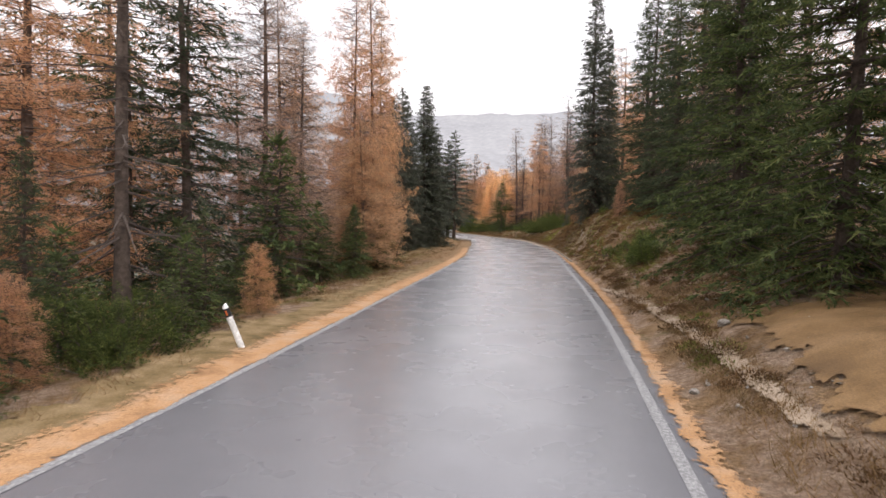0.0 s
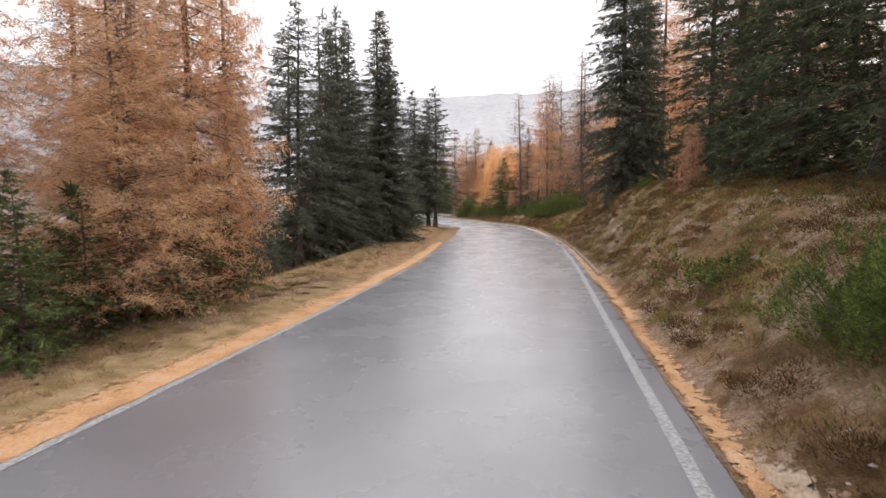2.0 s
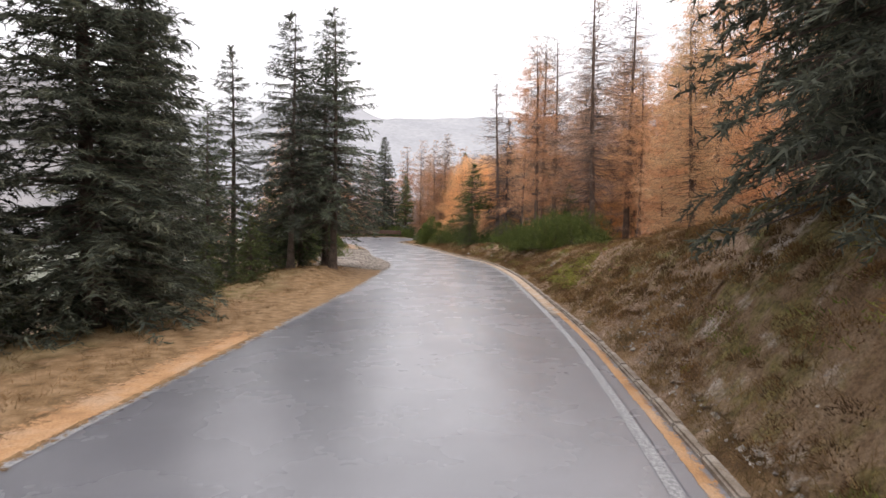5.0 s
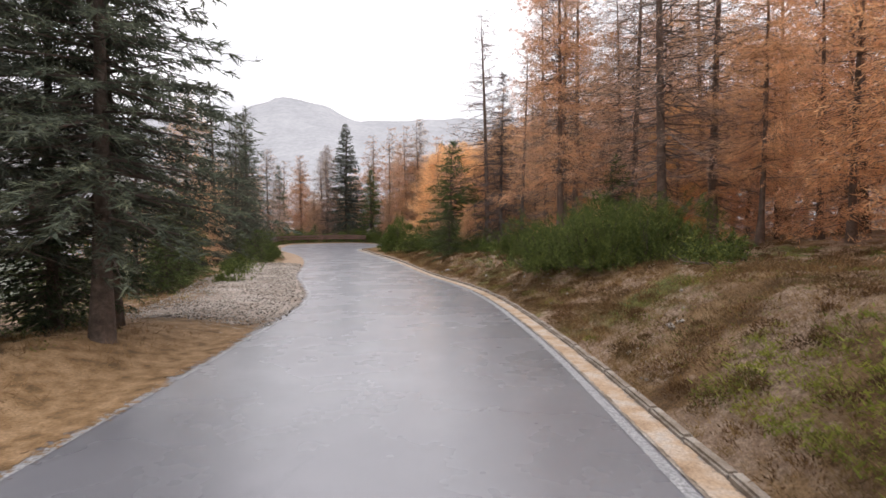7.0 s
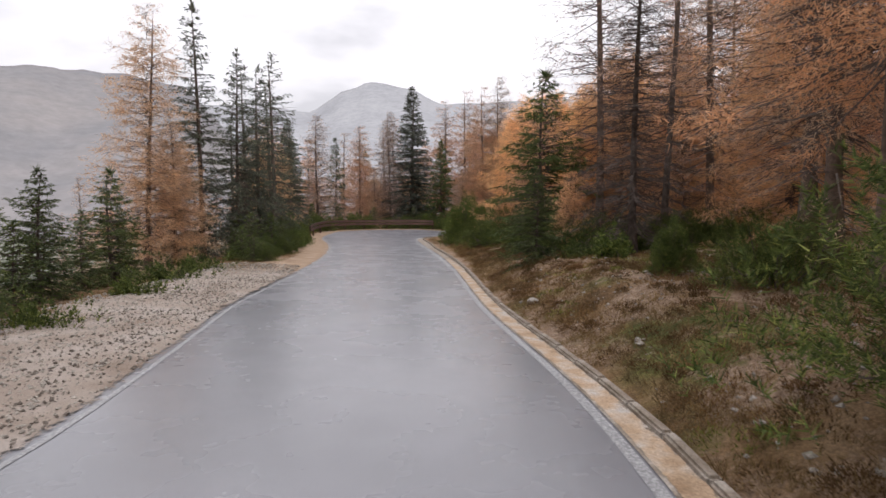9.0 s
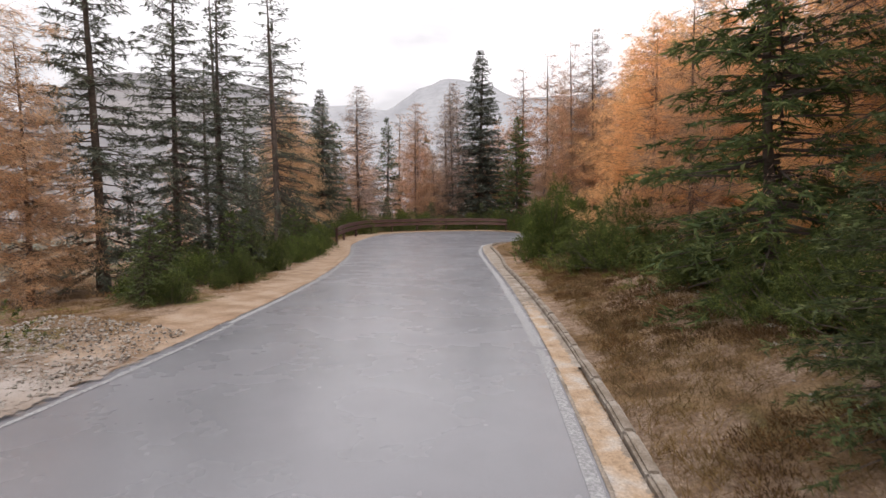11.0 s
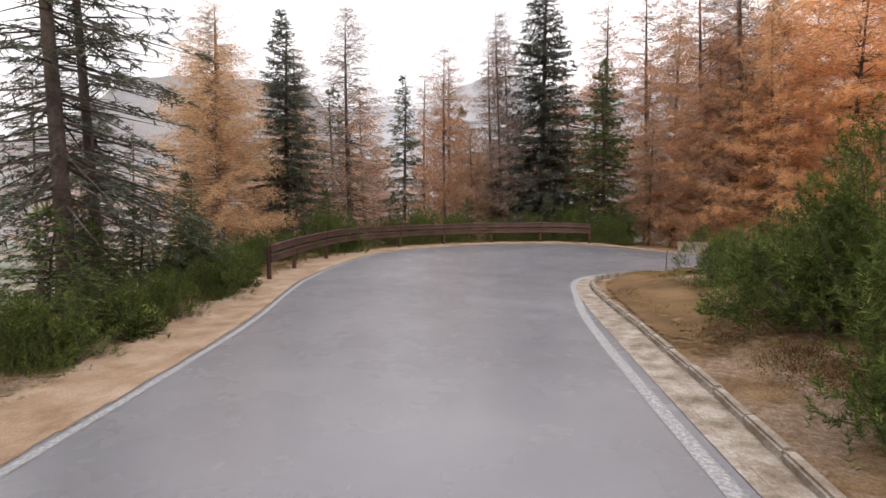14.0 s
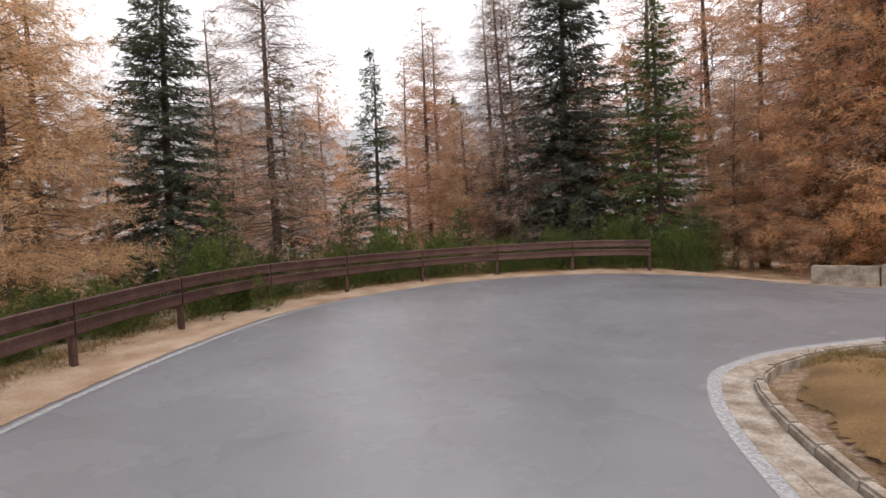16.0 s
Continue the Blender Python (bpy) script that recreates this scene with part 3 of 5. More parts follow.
strip("gutter", "right", 0.10, 0.47, 0.010, "concrete", "flat pale concrete gutter beside the kerb", "gutter", chain_at(54.9), K3)
strip("gutter", "right", 0.14, 0.54, 0.010, "concrete", "flat pale concrete gutter beside the kerb", "gutter", K3 - 0.5, K1)
strip("gutter_apron", "right", 0.48, 0.80, 0.013, "concrete", "broad grey concrete apron inside the hairpin", "gutter", K3 + 12, K3 + 36, (0, 0), False, 2, (K3 + np.array([14, 20, 24, 30]), np.array([-0.26, 0.0, 0.02, -0.20])))
strip("needle_mould", "right", 1.0, 3.6, 0.035, "mould", "smooth brown needle-covered earth inside the hairpin", "leaf litter", K3 + 21, TIP + 18, (0.06, 0.5), True, 14, None, 0.4, 6.0)
strip("needle_litter_gutter", "right", 0.25, 0.52, 0.016, "litter", "orange larch needles washed against the kerb", "leaf litter", K0 - 4, chain_at(60), (0.02, 0), False, 8, None, 0.06, 5.0)
strip("needle_litter_gutter", "right", 0.12, 0.50, 0.018, "gutter", "orange larch needles lying in the gutter", "leaf litter", chain_at(53), K2 + 4, (0, 0), False, 8, None, 0.06, 8.0)

# distant hills round the horizon: azimuth left of the +y axis, elevation
RIDGE = np.array([(-180, 7), (-120, 9), (-60, 10), (-20, 11), (8, 11), (13.5, 10.9), (16.7, 10.8), (20.8, 12.2), (24, 12.8), (27.3, 11.6), (29.8, 9.7), (33, 10),
                  (38, 10), (45, 9), (52, 8), (58.5, 7), (63.6, 6), (70, 5.8), (80, 6.2), (100, 9), (140, 8), (180, 7)])


def range_of_hills(name, label, ridge, az, near, far, mat, closed):
    """A wooded mountain side that climbs from near to far metres away up to its skyline."""
    el = np.interp(az, ridge[:, 0], ridge[:, 1]) + 0.35 * vnoise(az * 0.45, az * 0) + 0.22 * vnoise(az * 1.3, az * 0 + 7)
    verts, faces, n, rows = [], [], len(az), 14
    for j in range(rows + 1):
        w = j / rows
        for i in range(n):
            dist = near + (far - near) * w
            top = math.tan(radians(el[i])) * far
            swell = 1 - 0.12 * math.sin(az[i] * 0.5 + 3 * w) * (1 - w)
            t = radians(az[i])
            verts.append((-12 - math.sin(t) * dist, 60 + math.cos(t) * dist, -16 + (top + 16) * w ** 1.15 * swell))
    for j in range(rows):
        for i in range(n if closed else n - 1):
            faces.append((j * n + i, j * n + (i + 1) % n, (j + 1) * n + (i + 1) % n, (j + 1) * n + i))
    return tagged(new(name, mesh_of(name, verts, faces, mat, True)), label, "mountain", kind="structure")


range_of_hills("backdrop", "wooded mountains across the valley, pale with painted haze", RIDGE, np.arange(-180, 180, 0.75), 800, 1700, "hill", True)
SPUR = np.array([(34, 3), (37, 7.5), (41, 11.4), (45, 12), (52, 11.9), (55.5, 11.4), (57.2, 10.2), (59, 8.6), (61.5, 7.0), (65, 5.6), (72, 3)])
range_of_hills("backdrop_spur", "wooded hillside nearer across the valley, greyed by painted haze", SPUR, np.arange(34, 72.1, 0.5), 420, 1000, "hill_near", False)


# ---------------------------------------------------------------- conifers
class Soup:
    """Collects many small blades and sticks for one mesh."""

    def __init__(self):
        self.v, self.f, self.n = [], [], 0

    def blades(self, p, d, side, length, width):
        """Pointed blades at p along d, as arrays."""
        k = len(p)
        w = side * width[:, None]
        self.v.append(np.stack([p - w, p + w, p + d * length[:, None]], 1).reshape(-1, 3))
        self.f.extend((np.arange(k * 3).reshape(k, 3) + self.n).tolist())
        self.n += k * 3

    def sticks(self, a, b, ra, rb):
        """Three-sided tapered sticks from a to b."""
        d = b - a
        d = d / (np.linalg.norm(d, axis=1)[:, None] + 1e-9)
        u = np.cross(d, [0.3, 0.2, 1.0])
        u = u / (np.linalg.norm(u, axis=1)[:, None] + 1e-9)
        w = np.cross(d, u)
        rings = []
        for c, r in ((a, ra), (b, rb)):
            for q in range(3):
                t = 2 * math.pi * q / 3
                rings.append(c + (u * math.cos(t) + w * math.sin(t)) * r[:, None])
        k = len(a)
        self.v.append(np.stack(rings, 1).reshape(-1, 3))
        base = np.arange(k)[:, None] * 6 + self.n
        for q in range(3):
            self.f.extend((base + np.array([[q, (q + 1) % 3, 3 + (q + 1) % 3, 3 + q]])).tolist())
        self.n += k * 6

    def mesh(self, name, mat):
        return mesh_of(name, np.vstack(self.v).tolist(), self.f, mat)


def trunk_mesh(h, r, mat, g, bend=0.15):
    """A tapered trunk with root flare and a slight sweep."""
    bm = bmesh.new()
    rings, prev = 9, None
    ph = g.random() * 6
    for j in range(rings + 1):
        w = j / rings
        rad = r * ((1 - w) ** 0.8 + 0.04) * (1 + 0.7 * math.exp(-w * 26))
        cx, cy = bend * math.sin(w * 2.5 + ph) - bend * math.sin(ph), bend * math.cos(w * 2.1 + ph) - bend * math.cos(ph)
        ring = [bm.verts.new((cx + rad * math.cos(2 * math.pi * q / 8) * (1 + 0.12 * math.sin(3 * q + j)), cy + rad * math.sin(2 * math.pi * q / 8), h * w - (0.35 if j == 0 else 0))) for q in range(8)]
        if prev:
            for q in range(8):
                bm.faces.new((prev[q], prev[(q + 1) % 8], ring[(q + 1) % 8], ring[q]))
        prev = ring
    bm.faces.new(prev)
    me = bpy.data.meshes.new("trunk")
    bm.to_mesh(me)
    bm.free()
    me.materials.append(MAT[mat])
    me.shade_smooth()
    return me


def unit(v):
    return v / (np.linalg.norm(v, axis=-1, keepdims=True) + 1e-9)


def boughs(g, h, reach, z0, gap, per, shape, rise0, rise1, jitter=0.25, wild=0.10, spread=0.55):
    """Branch stubs in whorls: origin, direction, length, height share."""
    o, d, L, s = [], [], [], []
    z = z0
    while z < h * 0.985:
        w = (z - z0) / (h - z0)
        n = max(3, int(per * (1 - 0.35 * w) + g.random()))
        spin = g.random() * 6.28
        for q in range(n):
            a = spin + 6.283 * q / n + g.normal() * 0.25
            ln = reach * shape(w) * (1 - jitter + 2 * jitter * g.random()) + 0.12
            rise = rise0 + (rise1 - rise0) * w + g.normal() * wild
            o.append((0, 0, min(h * 0.98, max(z0 * 0.6, z + g.normal() * gap * spread))))
            d.append((math.cos(a) * math.cos(rise), math.sin(a) * math.cos(rise), math.sin(rise)))
            L.append(ln)
            s.append(w)
        z += gap * (1 - 0.35 * w) * (0.55 + 0.9 * g.random())
    return np.array(o), np.array(d), np.array(L), np.array(s)


def spruce_meshes(seed, h, reach, gap=0.42, per=6, twigs=6.0, spray=0.42, wide=0.045, mat="spruce", bare_to=0.04, droop=0.25, thin=0.0, needles=5):
    """A spruce: boughs with flat side sprays, each a spine with short needles either side."""
    g = np.random.default_rng(seed)
    o, d, L, s = boughs(g, h, reach, h * bare_to + 0.2, gap, per, lambda w: (1 - w) ** 0.8 * (0.6 + 0.4 * min(1, w * 6 + 0.5)), -0.16, 0.45)
    soup, sticks = Soup(), Soup()
    tipz = -droop * L * (1 - s)
    z0 = 0 * L
    tip = o + d * L[:, None] + np.stack([z0, z0, tipz * 0.75], 1)
    sticks.blades(o, unit(tip - o), unit(np.cross(tip - o, [0.2, 0.3, 1.0])), L, 0.012 + 0.006 * L)
    sticks.blades(o, unit(tip - o), unit(np.cross(np.cross(tip - o, [0.2, 0.3, 1.0]), tip - o)), L, 0.012 + 0.006 * L)
    m = np.maximum(4, (L * twigs).astype(int)) * (g.random(len(L)) >= thin)
    k = np.repeat(np.arange(len(L)), m)
    n = len(k)
    u = 0.08 + 0.92 * g.random(n) ** 0.75
    base = o[k] + d[k] * (L[k] * u)[:, None]
    base[:, 2] += tipz[k] * u ** 2 * 0.8
    flat = unit(d[k] * [1, 1, 0])
    lat = np.stack([-flat[:, 1], flat[:, 0], 0 * u], 1)
    sg = g.choice([-1.0, 1.0], n)[:, None]
    td = unit(flat * (0.5 + 0.5 * g.random((n, 1))) + lat * sg * (0.4 + 0.7 * g.random((n, 1))) + np.array([0, 0, 1]) * (g.normal(size=(n, 1)) * 0.22 - 0.22 - 0.5 * (g.random((n, 1)) < 0.35)))
    tl = spray * (0.55 + 0.7 * g.random(n)) * (1.1 - 0.5 * u) * (0.4 + 0.6 * np.minimum(1.0, L[k] / 1.2))
    soup.blades(base, td, unit(np.cross(td, g.normal(size=td.shape) * 0.6 + [0, 0, 1])), tl * 1.1, wide * (0.6 + 0.8 * g.random(n)))
    q = np.repeat(np.arange(n), needles)
    pos = base[q] + td[q] * (tl[q] * (0.1 + 0.8 * g.random(len(q))))[:, None]
    dd = unit(td[q] * 0.9 + g.normal(size=(len(q), 3)) * [0.55, 0.55, 0.4])
    sz = tl[q] * (0.35 + 0.3 * g.random(len(q))) + 0.03
    soup.blades(pos, dd, unit(np.cross(dd, g.normal(size=(len(q), 3)))), sz, wide * 0.5 * (0.6 + 0.7 * g.random(len(q))))
    n = 14
    top = np.tile([0, 0, h * 0.97], (n, 1)) + g.normal(size=(n, 3)) * [0.02, 0.02, h * 0.012]
    dd = unit(g.normal(size=(n, 3)) * [0.5, 0.5, 0.1] + [0, 0, 0.8])
    soup.blades(top, dd, unit(np.cross(dd, [1, 0.2, 0])), np.full(n, 0.35), np.full(n, 0.05))
    return trunk_mesh(h, 0.0115 * h ** 0.95 + 0.015, "bark", g), sticks.mesh("branches", "twig"), soup.mesh("crown", mat)


def larch_meshes(seed, h, reach, gap=0.4, per=6, full_to=0.7, mat="larch", bare_to=0.06, amount=1.0, twigs=4.5, needles=8, size=0.21, wide=0.018, top_keep=0.25, twig=0.011, slight=False, crown=0.62):
    """A larch: drooping side twigs feathered with short needles, which thin out above full_to of its height."""
    g = np.random.default_rng(seed)
    o, d, L, s = boughs(g, h, reach, h * bare_to + 0.3, gap, per, lambda w: (1 - w) ** crown * (0.65 + 0.35 * min(1, w * 5 + 0.3)), -0.05, 0.45, 0.40, 0.24, 1.3)
    soup, sticks = Soup(), Soup()
    sag = -0.22 * L * (1 - s)
    z0 = 0 * L
    mid = o + d * (L * 0.55)[:, None] + np.stack([z0, z0, sag * 0.6], 1)
    tip = o + d * L[:, None] + np.stack([z0, z0, sag * 0.55], 1)
    if slight:
        sticks.blades(o, unit(tip - o), unit(np.cross(tip - o, g.normal(size=o.shape))), L, 0.02 + z0)
    else:
        sticks.sticks(o, mid, 0.010 + 0.006 * L, 0.007 + z0)
        sticks.blades(mid, unit(tip - mid), unit(np.cross(tip - mid, g.normal(size=o.shape))), np.linalg.norm(tip - mid, axis=1), 0.008 + z0)
    # side twigs of all the boughs at once
    m = np.maximum(3, (L * twigs).astype(int))
    k = np.repeat(np.arange(len(L)), m)
    u = 0.10 + 0.90 * g.random(len(k)) ** 0.8
    base = o[k] + d[k] * (L[k] * u)[:, None]
    base[:, 2] += sag[k] * (1.25 * u - 0.70 * u ** 3)
    flat = unit(d[k] * [1, 1, 0])
    lat = np.stack([-flat[:, 1], flat[:, 0], 0 * u], 1)
    sg = g.choice([-1.0, 1.0], len(k))[:, None]
    td = unit(flat * (0.55 + 0.5 * g.random((len(k), 1))) + lat * sg * (0.5 + 0.6 * g.random((len(k), 1))) + np.array([0, 0, 1]) * (g.normal(size=(len(k), 1)) * 0.45 - 0.35))
    tl = (0.30 + 0.45 * g.random(len(k))) * (0.45 + 0.55 * np.minimum(1.0, L[k] / 1.4))
    sticks.blades(base, td, unit(np.cross(td, g.normal(size=td.shape))), tl * 1.15, np.full(len(k), twig))
    keep = amount * np.where(s[k] < full_to, 1.0, np.clip(1 - (s[k] - full_to) / (1 - full_to) * 2.0, top_keep, 1))
    q = np.repeat(np.arange(len(k)), needles)
    q = q[g.random(len(q)) < keep[q]]
    pos = base[q] + td[q] * (tl[q] * g.random(len(q)))[:, None] + g.normal(size=(len(q), 3)) * 0.05
    dd = unit(td[q] + g.normal(size=(len(q), 3)) * 0.7)
    sz = size * (0.6 + 0.8 * g.random(len(q)))
    soup.blades(pos, dd, unit(np.cross(dd, g.normal(size=(len(q), 3)))), sz, wide * (0.7 + 0.6 * g.random(len(q))))
    return trunk_mesh(h, 0.0105 * h ** 0.95 + 0.012, "bark_larch", g, 0.2), sticks.mesh("branchwork", "twig"), soup.mesh("crown", mat)


def pine_meshes(seed, h, r, shoots=520, mat="pine", cone=0.0, needles=20, thick=0.013):
    """A mountain pine: bent stems that end in upright brushes of needles."""
    g = np.random.default_rng(seed)
    soup, sticks = Soup(), Soup()
    lobes = [(g.normal() * r * 0.5, g.normal() * r * 0.5, 0.34 + 0.62 * g.random()) for _ in range(12)]
    tips = []
    for _ in range(shoots):
        cx, cy, sc = lobes[g.integers(len(lobes))]
        v = unit(g.normal(size=3))
        v[2] = abs(v[2])
        rad = r * 0.62 * sc * (0.72 + 0.28 * g.random())
        tips.append((cx + v[0] * rad, cy + v[1] * rad, 0.12 + v[2] * h * sc * (0.8 + 0.2 * g.random())))
    tips = np.array(tips)
    tips[:, :2] *= (1 + 0.25 * cone - cone * np.clip(tips[:, 2:] / h, 0, 1))
    feet = tips * [0.25, 0.25, 0.0]
    mid = feet * 0.4 + tips * 0.6 + [0, 0, -0.1 * h]
    some = g.random(len(tips)) < 0.045
    sticks.sticks(feet[some], mid[some], np.full(some.sum(), 0.022), np.full(some.sum(), 0.012))
    sticks.sticks(mid[some], tips[some], np.full(some.sum(), 0.012), np.full(some.sum(), 0.006))
    out = unit(tips * [1, 1, 0] * 0.55 / r + [0, 0, 0.8] + g.normal(size=tips.shape) * 0.25)
    q = np.repeat(np.arange(len(tips)), needles)
    long = 0.24 + 0.12 * g.random(len(tips))
    along = g.random(len(q)) ** 0.8
    pos = tips[q] - out[q] * (long[q] * (1 - along))[:, None]
    ring = unit(np.cross(out[q], g.normal(size=(len(q), 3))))
    dd = unit(ring + out[q] * (0.35 + 1.1 * along ** 3)[:, None] + [0, 0, 0.15])
    sz = (0.08 + 0.05 * g.random(len(q))) * (1.05 - 0.35 * along)
    soup.blades(pos, dd, unit(np.cross(dd, g.normal(size=(len(q), 3)))), sz, thick * (1 + 0.45 * g.random(len(q))))
    return None, sticks.mesh("stems", "twig"), soup.mesh("foliage", mat)


KINDS = {}
PLANTED = []


def register(key, name, label, category, meshes, height, group):
    KINDS[key] = [name, label, category, meshes, height, group, None]


register("spruce_a", "spruce_tree", "dark green spruce with drooping boughs", "spruce", spruce_meshes(11, 14, 2.6, 0.36, 8, 9, 0.40, 0.026, needles=7), 14, "spruces along the road")
register("spruce_b", "spruce_tree", "slender grey-green spruce with ragged boughs", "spruce", spruce_meshes(12, 12, 2.1, 0.34, 8, 12, 0.34, 0.022, "dark_spruce", 0.05, 0.3, 0.05, 7), 12, "spruces along the road")
register("spruce_c", "spruce_tree", "tall dark spruce with open ragged crown and long boughs", "spruce", spruce_meshes(13, 13, 2.7, 0.36, 8, 12, 0.38, 0.022, "dark_spruce", 0.06, 0.32, 0.04, 7), 13, "spruces along the road")
register("spruce_d", "spruce_tree", "very tall blackish spruce with a dense broad crown", "spruce", spruce_meshes(14, 18, 2.9, 0.32, 11, 11, 0.44, 0.032, "dark_spruce", 0.01, needles=6), 18, "spruces along the road")
register("spruce_e", "spruce_tree", "young bright green spruce standing in the heath", "spruce", spruce_meshes(15, 5, 1.5, 0.20, 9, 13, 0.27, 0.020, "young_spruce", 0.0, needles=7), 5, "young spruces")
register("spruce_f", "spruce_tree", "broad full green spruce with boughs to the ground", "spruce", spruce_meshes(16, 13, 2.9, 0.32, 10, 10, 0.38, 0.032, "young_spruce", 0.0, needles=6), 13, "spruces along the road")
register("spruce_g", "young_spruce_bush", "small dense green spruce beside the road", "spruce", spruce_meshes(19, 3, 1.15, 0.20, 8, 9, 0.26, 0.026, "young_spruce", 0.0, needles=6), 3, "young spruces")
register("spruce_h", "spruce_tree", "open ragged spruce with a bare lower trunk", "spruce", spruce_meshes(20, 13, 2.4, 0.42, 6, 9, 0.36, 0.024, "dark_spruce", 0.13, 0.34, 0.2, 7), 13, "spruces along the road")
register("spruce_i", "spruce_tree", "tall broad spruce with long boughs above a bare trunk", "spruce", spruce_meshes(13, 13, 2.9, 0.36, 8, 12, 0.38, 0.022, "dark_spruce", 0.17, 0.30, 0.04, 7), 13, "spruces along the road")
register("spruce_j", "spruce_tree", "tall airy spruce with long ragged boughs above a bare trunk", "spruce", spruce_meshes(23, 14, 2.9, 0.46, 7, 9, 0.36, 0.022, "dark_spruce", 0.17, 0.36, 0.22, 6), 14, "spruces along the road")
register("dead_a", "dead_spruce_tree", "half-dead spruce with bare grey twiggy boughs", "dead tree", spruce_meshes(17, 13, 2.0, 0.42, 5, 4, 0.40, 0.008, "twig", 0.10, 0.35, 0.35, 3), 13, "half-dead trees")
register("dead_b", "dead_spruce_tree", "dead spruce with dense brown-grey twiggy boughs", "dead tree", spruce_meshes(37, 13, 2.3, 0.30, 9, 10, 0.42, 0.010, "twig", 0.06, 0.40, 0.08, 6), 13, "half-dead trees")
register("larch_a", "larch_tree", "full orange autumn larch", "larch", larch_meshes(21, 12, 2.9, 0.30, 8, 0.72, "larch_gold", twigs=8, needles=13, size=0.15, wide=0.0095, twig=0.007, crown=0.7), 12, "autumn larches")
register("larch_b", "larch_tree", "tall orange larch with a thinning bare top", "larch", larch_meshes(22, 17, 3.1, 0.36, 7, 0.62, twigs=7.5, needles=11, size=0.16, wide=0.0105, top_keep=0.35, twig=0.008), 17, "autumn larches")
register("larch_c", "larch_tree", "pale half-bare larch with faded needles", "larch", larch_meshes(23, 15, 2.6, 0.30, 8, 0.40, "larch_pale", 0.05, 0.8, 15, 4, 0.15, 0.009, 0.5, 0.0065), 15, "autumn larches")
register("larch_d", "larch_tree", "small bushy orange larch", "larch", larch_meshes(24, 5, 1.2, 0.20, 8, 0.95, "larch", 0.03, 1.0, 10, 13, 0.12, 0.008, twig=0.006), 5, "young larches")
register("larch_e", "larch_tree", "tall larch with bare trunk and orange crown", "larch", larch_meshes(25, 16, 2.9, 0.36, 7, 0.75, "larch", 0.20, 1.0, 7.5, 12, 0.16, 0.010, twig=0.008), 16, "autumn larches")
register("larch_f", "larch_tree", "dense deep orange larch", "larch", larch_meshes(26, 16, 2.9, 0.34, 8, 0.84, "larch_gold", 0.04, 1.0, 6.6, 9, 0.165, 0.0115, 0.5, 0.008, crown=0.58), 16, "autumn larches")
register("larch_g", "larch_tree", "broad dense deep orange larch", "larch", larch_meshes(35, 12, 3.2, 0.30, 8, 0.92, "larch_deep", 0.02, 1.0, 8, 14, 0.15, 0.0105, 0.7, 0.006, crown=0.52), 12, "autumn larches")
register("larch_h", "larch_tree", "tall nearly bare larch with grey twigs and a dark trunk", "larch", larch_meshes(36, 18, 3.1, 0.40, 7, 0.30, "larch_pale", 0.10, 0.55, 9, 5, 0.15, 0.010, 0.4, 0.0075), 18, "autumn larches")
register("wood_larch_a", "larch_tree", "orange larch among others in the wood", "larch", larch_meshes(27, 15, 3.3, 0.46, 7, 0.84, "larch", 0.05, 1.0, 4.4, 7, 0.25, 0.018, 0.5, 0.010, True, 0.55), 15, "larches in the wood")
register("wood_larch_b", "larch_tree", "faded larch with a bare top in the wood", "larch", larch_meshes(28, 16, 2.6, 0.44, 6, 0.50, "larch_pale", 0.05, 0.9, 6.5, 6, 0.22, 0.015, 0.4, 0.010, True, 0.6), 16, "larches in the wood")
register("wood_spruce", "spruce_tree", "dark spruce among larches in the wood", "spruce", spruce_meshes(18, 13, 2.3, 0.46, 7, 5.5, 0.48, 0.045, "spruce", 0.04, 0.25, 0, 5), 13, "spruces in the wood")
register("pine_a", "mountain_pine_bush", "low green mountain pine bush on the heath", "pine bush", pine_meshes(31, 1.9, 1.6, 1450, cone=0.35, needles=26, thick=0.0048), 1.9, "mountain pines")
register("pine_b", "mountain_pine_bush", "tall bushy green mountain pine", "pine bush", pine_meshes(32, 3.4, 1.25, 1500, cone=0.75, needles=42, thick=0.0045), 3.4, "mountain pines")
register("pine_c", "mountain_pine_bush", "small dark green mountain pine at the verge", "pine bush", pine_meshes(33, 1.0, 1.0, 240, needles=14), 1.0, "mountain pines")


def grow(key, x, y, height, turn=0.0, girth=1.0, lean=0.0):
    """Stands a plant of that kind on the ground; the first of a kind is built, the rest are copies."""
    rec = KINDS[key]
    PLANTED.append((x, y))
    k = height / rec[4]
    z = float(ground_z(x, y)[0]) - 0.03
    m = pose(x, y, z, lean, 0, turn) @ Matrix.Diagonal((k * girth, k * girth, k, 1))
    if rec[6] is None:
        ob = thing(rec[0], rec[1], rec[2], rec[5])
        trunk, sticks, leaves = rec[3]
        if trunk:
            part("trunk", trunk, ob, "rough brown bark trunk")
        tagged(part("branchwork" if trunk else "stemwork", sticks, ob), kind="stuff")
        tagged(part("crown" if trunk else "foliage", leaves, ob), kind="stuff")
        ob.matrix_basis = m
        rec[6] = ob
        return ob
    ob = copy_thing(rec[6], Matrix.Identity(4))
    ob.matrix_basis = m
    return ob


def plant(rows):
    for i, (key, x, y, hgt) in enumerate(rows):
        grow(key, x, y, hgt, (x * 71 + y * 37) % 360, 0.9 + 0.25 * ((x * 13.7 + y * 7.3) % 1), -1.5 + 3 * ((x * 5.1 + y * 3.7) % 1))


